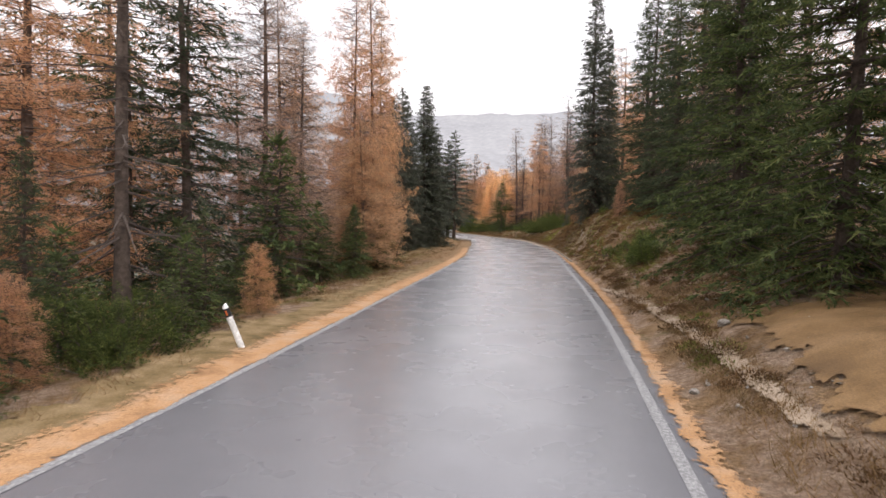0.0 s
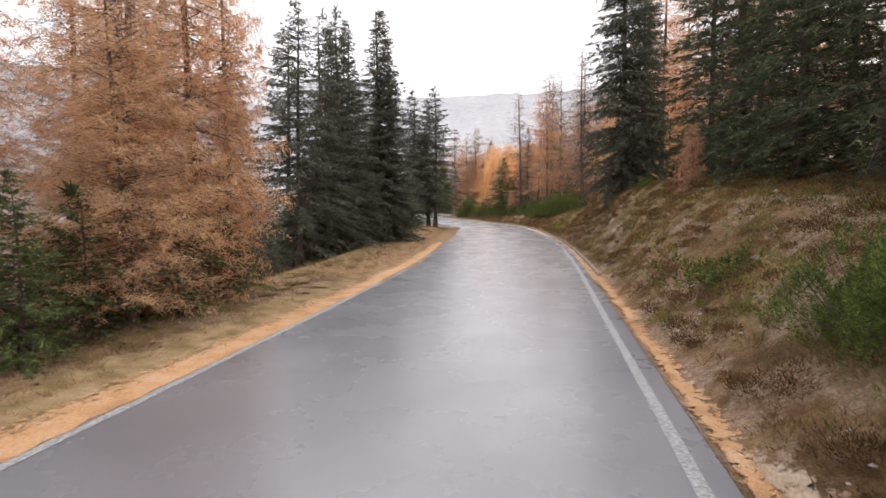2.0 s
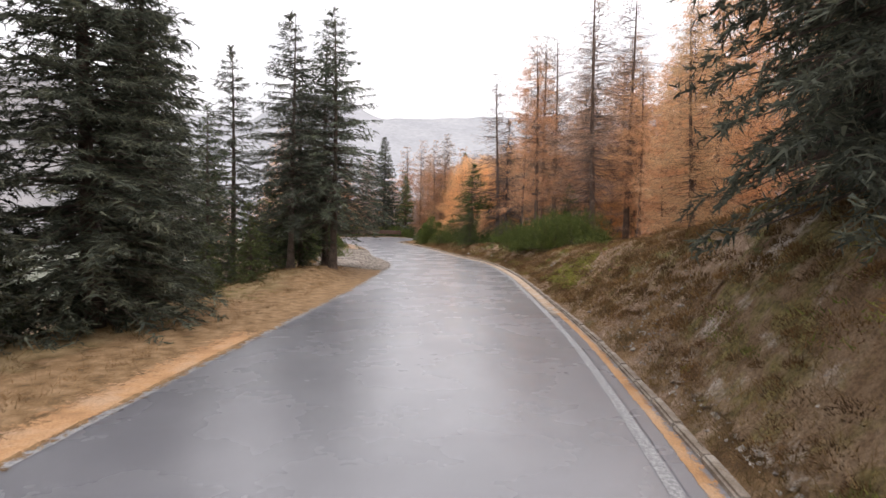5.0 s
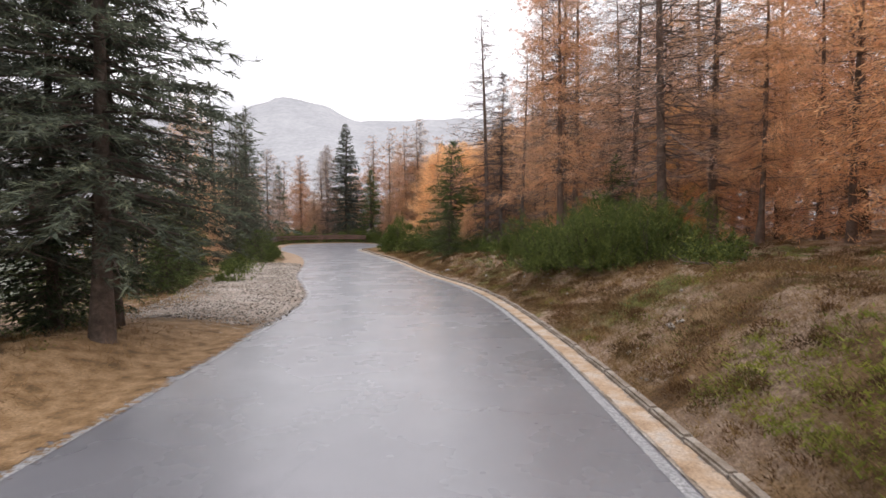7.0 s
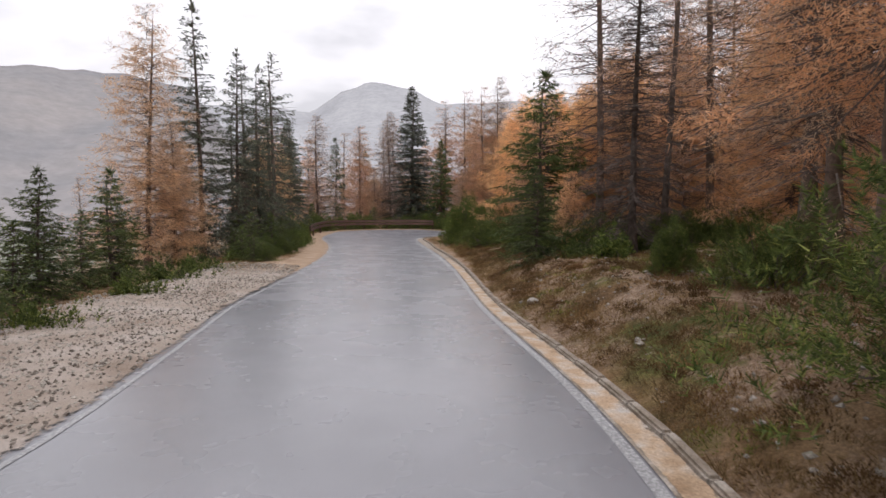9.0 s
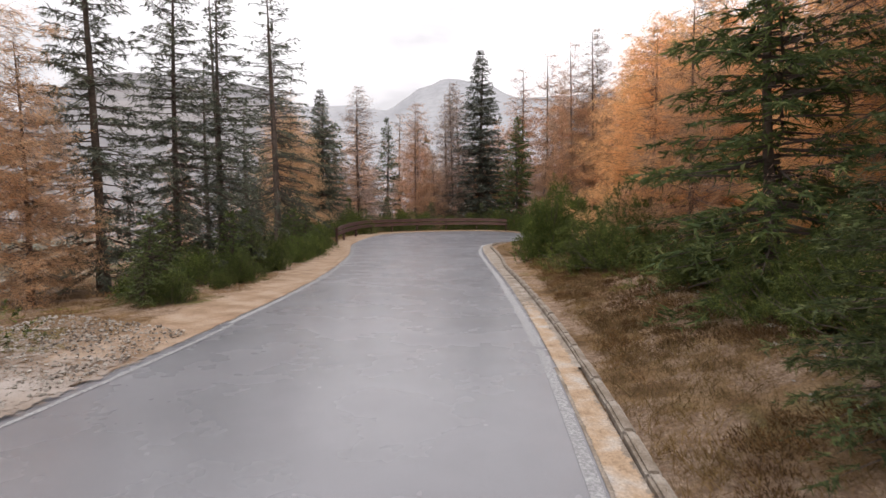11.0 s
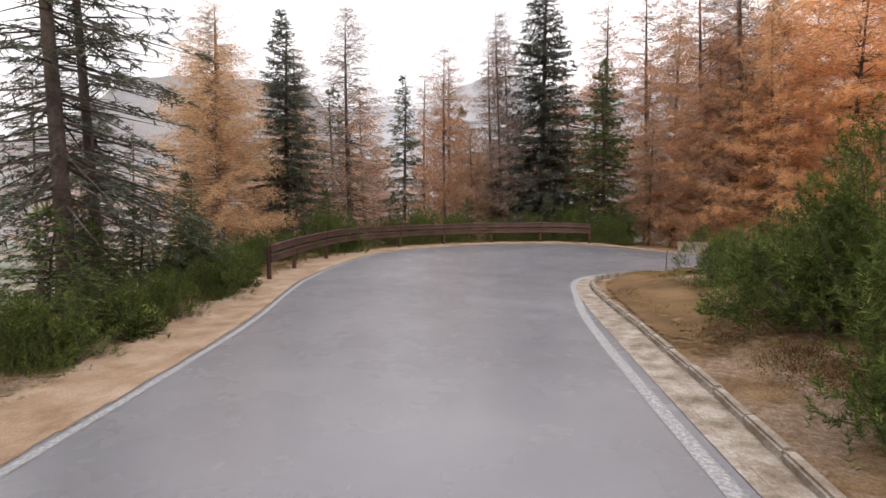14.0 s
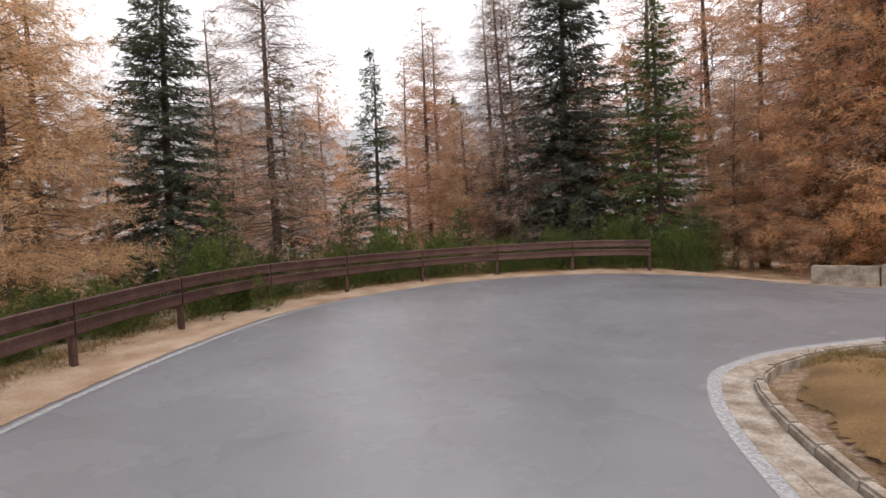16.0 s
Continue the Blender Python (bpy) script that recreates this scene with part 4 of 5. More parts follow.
# left of the road, up to the first bend
plant([("dead_a", -9.5, 10.9, 15), ("spruce_a", -11.2, 15.6, 14), ("larch_b", -13.2, 12.0, 15), ("larch_c", -11.4, 20.5, 14), ("larch_b", -12.6, 24.4, 13.5),
       ("larch_a", -10.8, 28.6, 9.5), ("larch_c", -10.8, 22.6, 11.0)])
plant([("larch_a", -9.0, 25.5, 7.5), ("spruce_g", -11.2, 31.2, 3.2), 
       ("spruce_g", -7.7, 5.6, 2.4), ("pine_a", -7.4, 8.4, 1.4), ("spruce_g", -8.0, 11.6, 2.6), ("spruce_a", -8.9, 8.0, 4), ("spruce_g", -9.6, 18.3, 5.5), ("spruce_e", -8.4, 22.5, 3), ("larch_c", -14.5, 30.0, 13)])
for x, y, h, turn, girth in ((-9.6, 28.5, 17, 20, 0.66), (-10.2, 27.0, 15.5, 140, 0.7), (-9.7, 30.2, 14.5, 260, 0.5)):
    grow("larch_b", x, y, h, turn, girth)
for i in range(22):
    y = 2.5 + 1.35 * i
    grow("larch_d" if i % 5 == 3 else "spruce_g", -7.25 - 0.035 * y - 2.2 * float(sstep((y - 11) / 8)) - 0.7 * math.sin(i * 2.1), y, 1.2 + 0.8 * math.sin(i * 1.3) ** 2, i * 71 % 360, 1.1)
    if i % 2:
        grow("spruce_g" if i % 3 else "larch_d", -9.1 - 0.035 * y - 1.8 * float(sstep((y - 11) / 8)) - 0.6 * math.sin(i * 1.7), y + 0.5, 1.7 + 0.9 * math.sin(i * 2.9) ** 2, i * 37 % 360, 1.1)
plant([("spruce_e", -9.3, 21.2, 3.2), ("spruce_g", -9.0, 24.2, 2.8), ("spruce_g", -8.7, 26.6, 2.5), ("spruce_g", -9.0, 28.9, 2.3)])
# the spruce group before the bend, and the lone one inside it
plant([("spruce_b", -12.4, 34.6, 9.2), ("spruce_c", -13.0, 40.9, 12.8), ("spruce_b", -12.7, 43.6, 13.0),
       ("spruce_c", -12.8, 45.6, 13.6), ("spruce_b", -13.2, 35.9, 10.4), ("spruce_c", -15.2, 44.0, 13.5), ("spruce_g", -13.2, 45.0, 3.4), ("spruce_g", -13.0, 48.6, 3.0), ("spruce_g", -13.8, 41.6, 3.5), ("spruce_a", -14.4, 66.8, 11), ("spruce_a", -15.8, 61, 8), ("spruce_b", -18.5, 63, 9.5),
       ("spruce_c", -16.5, 58.2, 12), ("spruce_a", -19.5, 60.5, 12), ("spruce_c", -17.8, 66.0, 12), ("spruce_a", -21.5, 64.0, 12), ("spruce_f", -22.0, 70.5, 8), ("spruce_g", -18.4, 71.0, 5), ("spruce_g", -15.2, 63.2, 3.5), ("spruce_g", -16.2, 68.6, 3.5), ("spruce_e", -13.5, 60.2, 2.6), ("spruce_e", -13.0, 56.5, 2.2), ("spruce_a", -19.6, 76.3, 8.2)])
for x, y, h, turn, girth in ((-13.0, 47.4, 13.6, 15, 0.85), (-12.0, 50.6, 14.8, 130, 1.15), (-12.3, 52.5, 13.6, 310, 0.85), (-14.6, 48.8, 14.2, 250, 0.9)):
    grow("spruce_d", x, y, h, turn, girth)
grow("spruce_i", -12.1, 65.4, 12.6, 40, 1.1)
grow("spruce_i", -13.1, 67.0, 11.8, 200, 1.1)
grow("spruce_i", -13.9, 64.6, 12.2, 100, 1.0)
for i in range(14):
    grow("spruce_e" if i % 3 else "spruce_g", -16.2 - 3.2 * math.sin(i * 1.9) ** 2, 31.5 + 2.1 * i, 2.2 + 1.5 * math.sin(i * 2.3) ** 2, i * 67 % 360, 1.1)
# left, between the bends
plant([("spruce_g", -22.5, 78.0, 3.6), ("spruce_g", -24.4, 81.6, 3.8), ("spruce_g", -22.6, 83.0, 2.6), ("spruce_g", -25.6, 86.0, 3.2), ("spruce_e", -19.5, 79.0, 4.5), ("spruce_e", -21.6, 80.6, 5.5), ("spruce_e", -18.4, 76.6, 3.4), ("spruce_e", -23.2, 84.2, 4.2), ("pine_c", -17.6, 80.2, 0.9), ("pine_c", -19.6, 84.6, 1.0), ("pine_c", -21.6, 88.2, 1.1), ("pine_c", -23.3, 91.6, 1.1)])
plant([("spruce_e", -24.8, 88.3, 4.6), ("spruce_e", -24.2, 86.5, 2.8), ("spruce_e", -26.5, 90.2, 3.2), ("larch_f", -29.4, 94.6, 13.5), ("larch_a", -29.0, 96.0, 8), ("spruce_b", -29.2, 98.4, 14.6), ("spruce_c", -28.7, 101.0, 12.4),
       ("spruce_b", -28.8, 103.3, 12.0), ("dead_a", -31.9, 106.2, 13), ("dead_a", -33.6, 107.0, 10), ("spruce_j", -33.2, 111.6, 15.4), ("spruce_j", -34.4, 113.0, 13.6),
       ("spruce_h", -37.4, 113.6, 9.5), ("spruce_e", -36.0, 116.8, 3.6), ("spruce_b", -39.5, 116.0, 7)])
# right of the road, up to the bank
plant([("spruce_f", 5.6, 12.8, 13), ("spruce_f", 4.9, 17.4, 12), ("pine_a", 3.3, 22.3, 1.5), ("spruce_a", 6.6, 22.5, 14), ("spruce_a", 6.8, 30.5, 15), ("larch_c", 8.2, 26.0, 15), ("spruce_a", 8.8, 32.0, 14),
       ("spruce_a", 5.6, 37.4, 14), ("spruce_a", 6.2, 33.8, 13), ("spruce_b", 7.4, 41.5, 13), ("spruce_a", 6.2, 44.4, 15), ("spruce_a", 9.2, 38.2, 14), ("wood_larch_a", 8.6, 47.6, 15),
       ("larch_e", 5.6, 55.5, 16), ("pine_c", 2.5, 26.5, 0.9), ("pine_c", 3.0, 42.5, 0.7), ("spruce_f", 7.2, 7.0, 13)])
grow("larch_d", 3.4, 34.2, 2.0, 50, 0.8)
grow("spruce_d", 2.6, 47.4, 19, 70, 0.78)
grow("spruce_d", 3.9, 50.6, 16, 190, 0.62)
grow("spruce_e", -9.7, 98.2, 8.0, 20, 1.15)
grow("pine_b", -5.3, 85.3, 1.55, 30, 1.15)
# right of the road, between the bends
plant([("larch_h", -1.6, 88.6, 17), ("larch_h", -2.4, 84.0, 16), ("larch_g", -1.2, 91.4, 8),
       ("larch_f", 3.6, 62.4, 9), ("larch_d", 3.2, 65.7, 5), ("larch_h", 1.0, 78.8, 18), ("larch_g", 2.6, 83.4, 7), ("larch_e", 3.6, 76.4, 11), ("wood_larch_a", 6.2, 70.0, 14), ("larch_e", 7.8, 60.5, 16), ("wood_larch_a", 7.0, 83.5, 10),
       ("larch_e", -2.8, 80.6, 15), ("dead_b", -5.9, 92.4, 11.5), ("dead_a", -4.7, 95.4, 14), ("larch_b", 1.6, 97.5, 15), ("larch_h", -2.9, 96.0, 19), ("larch_h", -7.2, 98.0, 17.5), ("larch_g", -3.6, 98.6, 8), ("larch_g", -6.4, 99.6, 8.5), ("larch_g", -0.6, 98.2, 9), ("larch_a", -11.4, 106.8, 9), ("larch_e", 1.2, 91.0, 15), ("larch_g", -8.4, 100.5, 7),
       ("larch_g", -6.6, 104.5, 10.5), ("wood_larch_a", 1.5, 103.0, 14), ("spruce_e", -0.4, 80.6, 4.2), ("spruce_e", -9.2, 91.5, 3.4), ("larch_d", -8.2, 94.2, 3.2),
       ("pine_a", -1.9, 75.0, 2.2), ("pine_a", -3.2, 76.8, 2.1), ("pine_a", -1.4, 76.9, 2.7), ("pine_a", -0.4, 74.6, 2.5), ("pine_a", -3.6, 83.0, 1.5), ("pine_c", -6.8, 90.6, 1.3), ("pine_a", -8.2, 97.0, 1.5), ("pine_a", -4.6, 95.6, 1.4), ("pine_a", -7.7, 93.6, 1.7), ("pine_a", -6.5, 94.8, 1.8), ("pine_a", -5.0, 94.4, 1.6), ("pine_a", -4.2, 92.6, 1.5), ("pine_a", -3.0, 93.4, 1.7), ("pine_a", -2.4, 90.8, 1.6), ("pine_a", -8.6, 94.6, 1.5), ("pine_a", -9.2, 96.2, 1.7), ("larch_h", 0.9, 84.8, 17), ("larch_h", 3.4, 80.8, 18), ("larch_b", -3.4, 102.5, 14), ("larch_g", -8.6, 110.6, 10), ("larch_b", 4.6, 86.0, 16), ("wood_larch_a", 5.2, 74.0, 11), ("wood_larch_a", 4.2, 92.5, 16), ("wood_larch_a", 6.4, 78.5, 11),
       ("pine_c", -7.6, 91.0, 0.9), ("pine_a", -10.8, 100.6, 1.5), ("pine_c", 0.6, 70.5, 1.1)])
# inside the hairpin
plant([("pine_b", -17.7, 112.2, 4.2), ("pine_b", -17.6, 116.4, 4.2), ("pine_a", -18.7, 117.8, 2.2), ("pine_b", -17.9, 120.4, 3.1), ("pine_a", -18.2, 123.2, 1.6), ("pine_b", -16.2, 118.8, 3.4), ("pine_a", -13.6, 105.1, 1.9), ("pine_a", -13.2, 107.0, 2.8), ("pine_b", -13.7, 106.7, 3.4), ("pine_a", -13.2, 110.4, 2.2), ("pine_a", -12.6, 109.8, 2.8), ("larch_d", -13.4, 105.9, 2.6), ("larch_d", -13.7, 108.6, 3.0),
       ("larch_a", -8.5, 114.5, 11.5), ("wood_larch_a", -5.0, 118.5, 14), ("pine_a", -16.0, 121.0, 1.8), ("pine_a", -14.0, 113.5, 2.2), ("larch_g", -11.2, 117.5, 11.5), ("larch_g", -5.5, 108.5, 10.5), ("larch_f", -6.6, 112.6, 12), ("larch_g", -12.4, 113.4, 10.5), ("larch_f", -5.6, 117.0, 12), ("larch_g", -9.6, 120.4, 11), ("larch_f", -3.4, 106.0, 13), ("larch_g", -13.2, 111.2, 9.5), ("larch_g", -10.4, 109.2, 9.5), ("wood_larch_a", -3.0, 112.0, 14), ("pine_a", -20.5, 122.1, 1.8), ("pine_a", -19.2, 119.4, 1.5), ("pine_c", -19.4, 120.8, 0.7), ("pine_c", -20.3, 117.6, 0.5), ("pine_c", -12.0, 103.2, 1.0), ("pine_a", -10.4, 106.0, 1.6)])
# beyond the hairpin
plant([("larch_c", -20.4, 140.4, 19), ("larch_g", -21.6, 141.2, 12.5),
       ("spruce_a", -43.6, 141.6, 14.6), ("larch_c", -35.2, 141.0, 16), ("larch_c", -37.0, 143.6, 16), ("larch_b", -39.2, 140.2, 14.5), ("larch_a", -37.2, 140.2, 9),
       ("larch_a", -41.0, 122.2, 12), ("larch_a", -42.6, 123.6, 12.5), ("spruce_b", -42.6, 120.0, 5.2), ("larch_c", -46.0, 133.0, 14), ("larch_f", -24.4, 143.2, 16), ("larch_b", -22.6, 140.4, 18), ("larch_f", -21.0, 142.4, 15), ("larch_g", -18.9, 138.4, 13), ("larch_g", -15.8, 138.8, 14.5), ("larch_g", -12.6, 137.8, 14), ("larch_g", -9.6, 137.4, 14), ("larch_g", -17.2, 142.6, 15.5), ("larch_g", -13.6, 143.2, 16), ("larch_g", -9.0, 141.6, 15.5), ("larch_g", -5.4, 137.6, 13), ("larch_g", -2.0, 139.4, 14), ("larch_a", -22.4, 139.6, 9), ("larch_a", -25.4, 140.6, 8),
       ("larch_b", -11.4, 142.4, 18), ("larch_b", -26.6, 147.0, 20), ("larch_b", -30.0, 147.5, 19), ("larch_a", -33.4, 145.2, 12), ("larch_b", -41.6, 145.6, 17),
       ("pine_a", -39.6, 126.8, 1.8), ("pine_a", -38.2, 121.4, 1.6), ("pine_a", -40.8, 135.8, 2.3),
       ("pine_a", -26.3, 99.6, 1.3), ("pine_a", -27.6, 102.4, 1.3), ("pine_c", -26.0, 97.6, 1.0), ("pine_c", -27.6, 104.0, 1.1), ("pine_c", -30.6, 110.8, 1.1), ("pine_c", -34.4, 116.6, 1.2), ("pine_a", -37.0, 119.6, 1.1), ("pine_c", -24.6, 97.0, 0.9), ("pine_c", -35.6, 118.4, 1.0)])

grow("spruce_d", -32.8, 142.6, 19.6, 30, 1.25)
grow("spruce_f", -28.2, 140.8, 11.5, 80, 1.1)
grow("spruce_d", -41.8, 127.2, 13.2, 10, 1.2)
grow("larch_c", -39.8, 130.2, 13.5, 120, 1.25)
# undergrowth behind the guard rail
for i, c in enumerate(np.arange(TIP - 6, TIP + 15, 1.5)):
    off = 3.1 + 0.4 * math.sin(i * 2.3)
    x, y = [float(np.interp(c, CHAIN, LEFT[:, k]) - off * np.interp(c, CHAIN, ACROSS[:, k])) for k in (0, 1)]
    grow("pine_a", x, y, (1.2 if i < 5 else 2.1) + 0.4 * math.sin(i * 1.7), i * 47 % 360, 0.75)
    if i > 3:
        x, y = [float(np.interp(c + 0.8, CHAIN, LEFT[:, k]) - (off + 1.3) * np.interp(c + 0.8, CHAIN, ACROSS[:, k])) for k in (0, 1)]
        grow("spruce_g", x, y, 2.3 + 0.7 * math.sin(i * 2.9), i * 61 % 360, 0.95)

# low growth down the slope left of the last stretch
for i in range(26):
    c = chain_at(96) + 1.05 * i
    off = 3.4 + 2.2 * math.sin(i * 2.7) ** 2
    x, y = [float(np.interp(c, CHAIN, LEFT[:, k]) - off * np.interp(c, CHAIN, ACROSS[:, k])) for k in (0, 1)]
    grow("spruce_g", x, y, 1.3 + 1.2 * math.sin(i * 1.9) ** 2, i * 53 % 360, 1.2)

for i in range(15):
    c = chain_at(97) + 1.45 * i
    if i % 3 == 1:
        continue
    off = 2.9 + 0.5 * math.sin(i * 3.1)
    x, y = [float(np.interp(c, CHAIN, LEFT[:, k]) - off * np.interp(c, CHAIN, ACROSS[:, k])) for k in (0, 1)]
    grow("pine_a", x, y, 1.05 + 0.45 * math.sin(i * 2.3), i * 71 % 360, 0.8)

# shrubs round the end of the guard rail
for back, off, h in ((5.2, 2.5, 1.2), (4.4, 2.3, 1.0), (4.0, 2.9, 1.4)):
    x, y = [float(np.interp(TIP - back, CHAIN, LEFT[:, k]) - off * np.interp(TIP - back, CHAIN, ACROSS[:, k])) for k in (0, 1)]
    grow("pine_a", x, y, h, back * 90 % 360, 0.75)

# the woods behind
g = np.random.default_rng(77)


def woods(x0, x1, y0, y1, n, mixed, clear, tall=(11, 17)):
    """Scattered trees, kept clear of the road."""
    made, tries = [], 0
    while len(made) < n and tries < 4000:
        tries += 1
        x, y = x0 + (x1 - x0) * g.random(), y0 + (y1 - y0) * g.random()
        dr, dl, _ = road_offset(x, y)
        if max(dr[0], dl[0]) < clear or any((x - a) ** 2 + (y - b) ** 2 < (12 if y > 136 else 6) for a, b in PLANTED):
            continue
        made.append((x, y))
        grow(mixed[g.integers(len(mixed))], x, y, tall[0] + (tall[1] - tall[0]) * g.random(), g.random() * 360, 0.9 + 0.3 * g.random(), g.normal())


woods(-30, -12.5, -2, 27, 28, ["wood_larch_a", "wood_larch_b", "wood_larch_a", "wood_spruce", "wood_larch_b"], 6.5)
woods(6, 19, 8, 58, 24, ["wood_larch_a", "wood_larch_b", "wood_spruce", "wood_spruce"], 7.5)
woods(4, 17, 58, 122, 30, ["wood_larch_a", "wood_larch_a", "wood_larch_a", "wood_larch_b"], 7.5)
woods(-58, 6, 141, 156, 32, ["wood_larch_a", "wood_larch_b", "wood_larch_a", "wood_spruce"], 4.5, (13, 19))
woods(-66, -44, 112, 150, 14, ["wood_larch_a", "wood_larch_b", "wood_spruce"], 8, (8, 12))
woods(-3, 12, 98, 123, 14, ["wood_larch_a", "wood_spruce", "wood_larch_b"], 8.0, (9, 14))


# ---------------------------------------------------------------- ground cover
def cover(name, label, category, mat, count, area, blades, length, width, lean, seed, keep, span=None):
    """Many small tufts in one mesh on the ground of an area."""
    g = np.random.default_rng(seed)
    lo, hi = span or CHAIN_SPAN
    c, wide = lo + (hi - lo) * g.random(count), area * g.random(count) ** 1.5
    hand = np.where(g.random(count) < 0.62, 1.0, -1.0)
    x, y = [np.interp(c, CHAIN, CENTRE[:, i]) + np.interp(c, CHAIN, ACROSS[:, i]) * hand * (np.interp(c, CHAIN, HALF) + 0.7 + wide) for i in (0, 1)]
    dr, dl, ch = road_offset(x, y)
    ok = keep(x, y, dr, dl, g)
    x, y = x[ok], y[ok]
    z = ground_z(x, y)
    q = np.repeat(np.arange(len(x)), blades)
    pos = np.stack([x, y, z], 1)[q] + g.normal(size=(len(q), 3)) * [0.09, 0.09, 0.0]
    dd = unit(np.stack([g.normal(size=len(q)) * lean, g.normal(size=len(q)) * lean, np.ones(len(q))], 1))
    sz = length * (0.5 + g.random(len(q)))
    soup = Soup()
    soup.blades(pos, dd, unit(np.cross(dd, g.normal(size=(len(q), 3)))), sz, sz * width)
    ob = new(name, soup.mesh(name, mat))
    return tagged(ob, label, category, kind="stuff")


NEAR = (-34, 14, 0, 132)
CHAIN_SPAN = (chain_at(1), chain_at(122) + 26)
cover("dry_grass", "dry straw-coloured grass on verges and bank", "grass", "grass", 34000, 10, 9, 0.16, 0.024, 0.9, 5,
      lambda x, y, r, l, g: (((r > 0.85) & (r < 9) & ~((y < 12.5) & (r > 1.7) & (r < 6.2))) | ((l > 1.1 + 2.6 * ((y > 68) & (y < 97))) & (l < 7))) & (vnoise(x * 0.5, y * 0.5) > -0.2 + 0.3 * ((r > 0) & (y > 70))) & ~((r > 0) & (y > 116)))
cover("grass_tuft", "tussocks of straw and olive grass on the bank", "grass", "tussock", 9000, 7, 26, 0.18, 0.020, 0.75, 8,
      lambda x, y, r, l, g: (((r > 0.80) & (r < 6) & ~((y < 12.5) & (r > 1.7))) | ((l > 1.9 + 2.2 * ((y > 66) & (y < 97))) & (l < 5))) & (vnoise(x * 0.9 + 2, y * 0.9 + 31) > 0.0 + 0.3 * ((r > 0) & (y > 116))))
cover("kerb_grass", "ragged olive and brown grass growing over the kerb", "grass", "tussock", 16000, 2.4, 16, 0.15, 0.024, 0.85, 9,
      lambda x, y, r, l, g: (r > 0.60 + 0.13 * (y > 95)) & (r < 3.2) & (y > 36) & (y < 117) & (vnoise(x * 0.8 + 21, y * 0.8 + 3) > -0.2))
cover("heather", "low brown heather clumps on the heath", "heather", "heather", 34000, 12, 18, 0.10, 0.035, 1.1, 6,
      lambda x, y, r, l, g: (((r > 1.0) & (r < 12) & ~((y < 12.5) & (r > 1.7) & (r < 6.2))) | ((l > 2.4) & (l < 9))) & (vnoise(x * 0.6 + 5, y * 0.6 + 2) > 0.0) & ~((r > 0) & (y > 117)))
cover("bilberry", "green moss and bilberry cushions", "moss", "moss", 26000, 12, 15, 0.08, 0.06, 1.2, 7,
      lambda x, y, r, l, g: (((r > 1.3) & (r < 12)) | ((l > 2.2) & (l < 10))) & ((vnoise(x * 0.35 + 15, y * 0.35 + 12) > 0.12)))

cover("heather_mat", "dense brown and olive heather mat beside the kerb", "heather", "heather", 26000, 5.5, 16, 0.11, 0.034, 1.0, 16,
      lambda x, y, r, l, g: (r > 0.7) & (r < 6) & (y > 56) & (y < 112) & (vnoise(x * 0.7 + 13, y * 0.7 + 5) > 0.02 + 0.16 * (y > 72) * (r > 1.6)) & (np.hypot((x + 1.5) / 1.9, (y - 61.4) / 2.6) > 1.1))
cover("olive_mat", "olive-brown heather and wet grass mat beside the kerb", "heather", "tussock", 22000, 6.5, 16, 0.07, 0.05, 1.1, 19,
      lambda x, y, r, l, g: (r > 0.9) & (r < 7) & (y > 63) & (y < 80) & (vnoise(x * 0.8 + 3, y * 0.8 + 25) > -0.08))
cover("island_tufts", "dark olive tufts on the brown earth inside the hairpin", "grass", "tussock", 3000, 3.4, 18, 0.11, 0.04, 1.0, 23,
      lambda x, y, r, l, g: (r > 0.7) & (r < 4.5) & (y > 112) & (x < -17) & (vnoise(x * 1.1 + 5, y * 1.1 + 9) > 0.12), (chain_at(112), TIP + 12))
cover("rail_grass", "ragged olive grass along the foot of the guard rail", "grass", "tussock", 9000, 1.9, 14, 0.14, 0.028, 0.8, 27,
      lambda x, y, r, l, g: (l > 0.95) & (l < 2.4) & (y > 108) & (vnoise(x * 0.9 + 17, y * 0.9 + 4) > -0.12), (chain_at(108), TIP + 16))
cover("bank_moss", "olive moss and bilberry on top of the bank", "moss", "moss", 9000, 7.5, 12, 0.09, 0.10, 1.2, 13,
      lambda x, y, r, l, g: (r > 1.8) & (r < 9) & (vnoise(x * 0.45 + 31, y * 0.3 + 8) > -0.02), (chain_at(20), chain_at(46)))
cover("moss_carpet", "bright green moss and bilberry carpet on the bank", "moss", "moss_bright", 5200, 4.2, 16, 0.085, 0.10, 1.2, 12,
      lambda x, y, r, l, g: (r > 1.2) & (np.hypot((x + 1.5) / 1.9, (y - 61.4) / 2.6) + 0.8 * vnoise(x * 1.7, y * 1.7) < 1.0), (chain_at(56), chain_at(67)))

cover("moss_carpet", "olive-green moss and grass carpet at the edge of the wood", "moss", "moss", 9000, 8.0, 14, 0.09, 0.08, 1.1, 14,
      lambda x, y, r, l, g: (r > 2.2) & (np.hypot((x + 2.8) / 2.8, (y - 89.0) / 4.2) + 0.8 * vnoise(x * 1.3, y * 1.3) < 1.0), (chain_at(80), chain_at(98)))


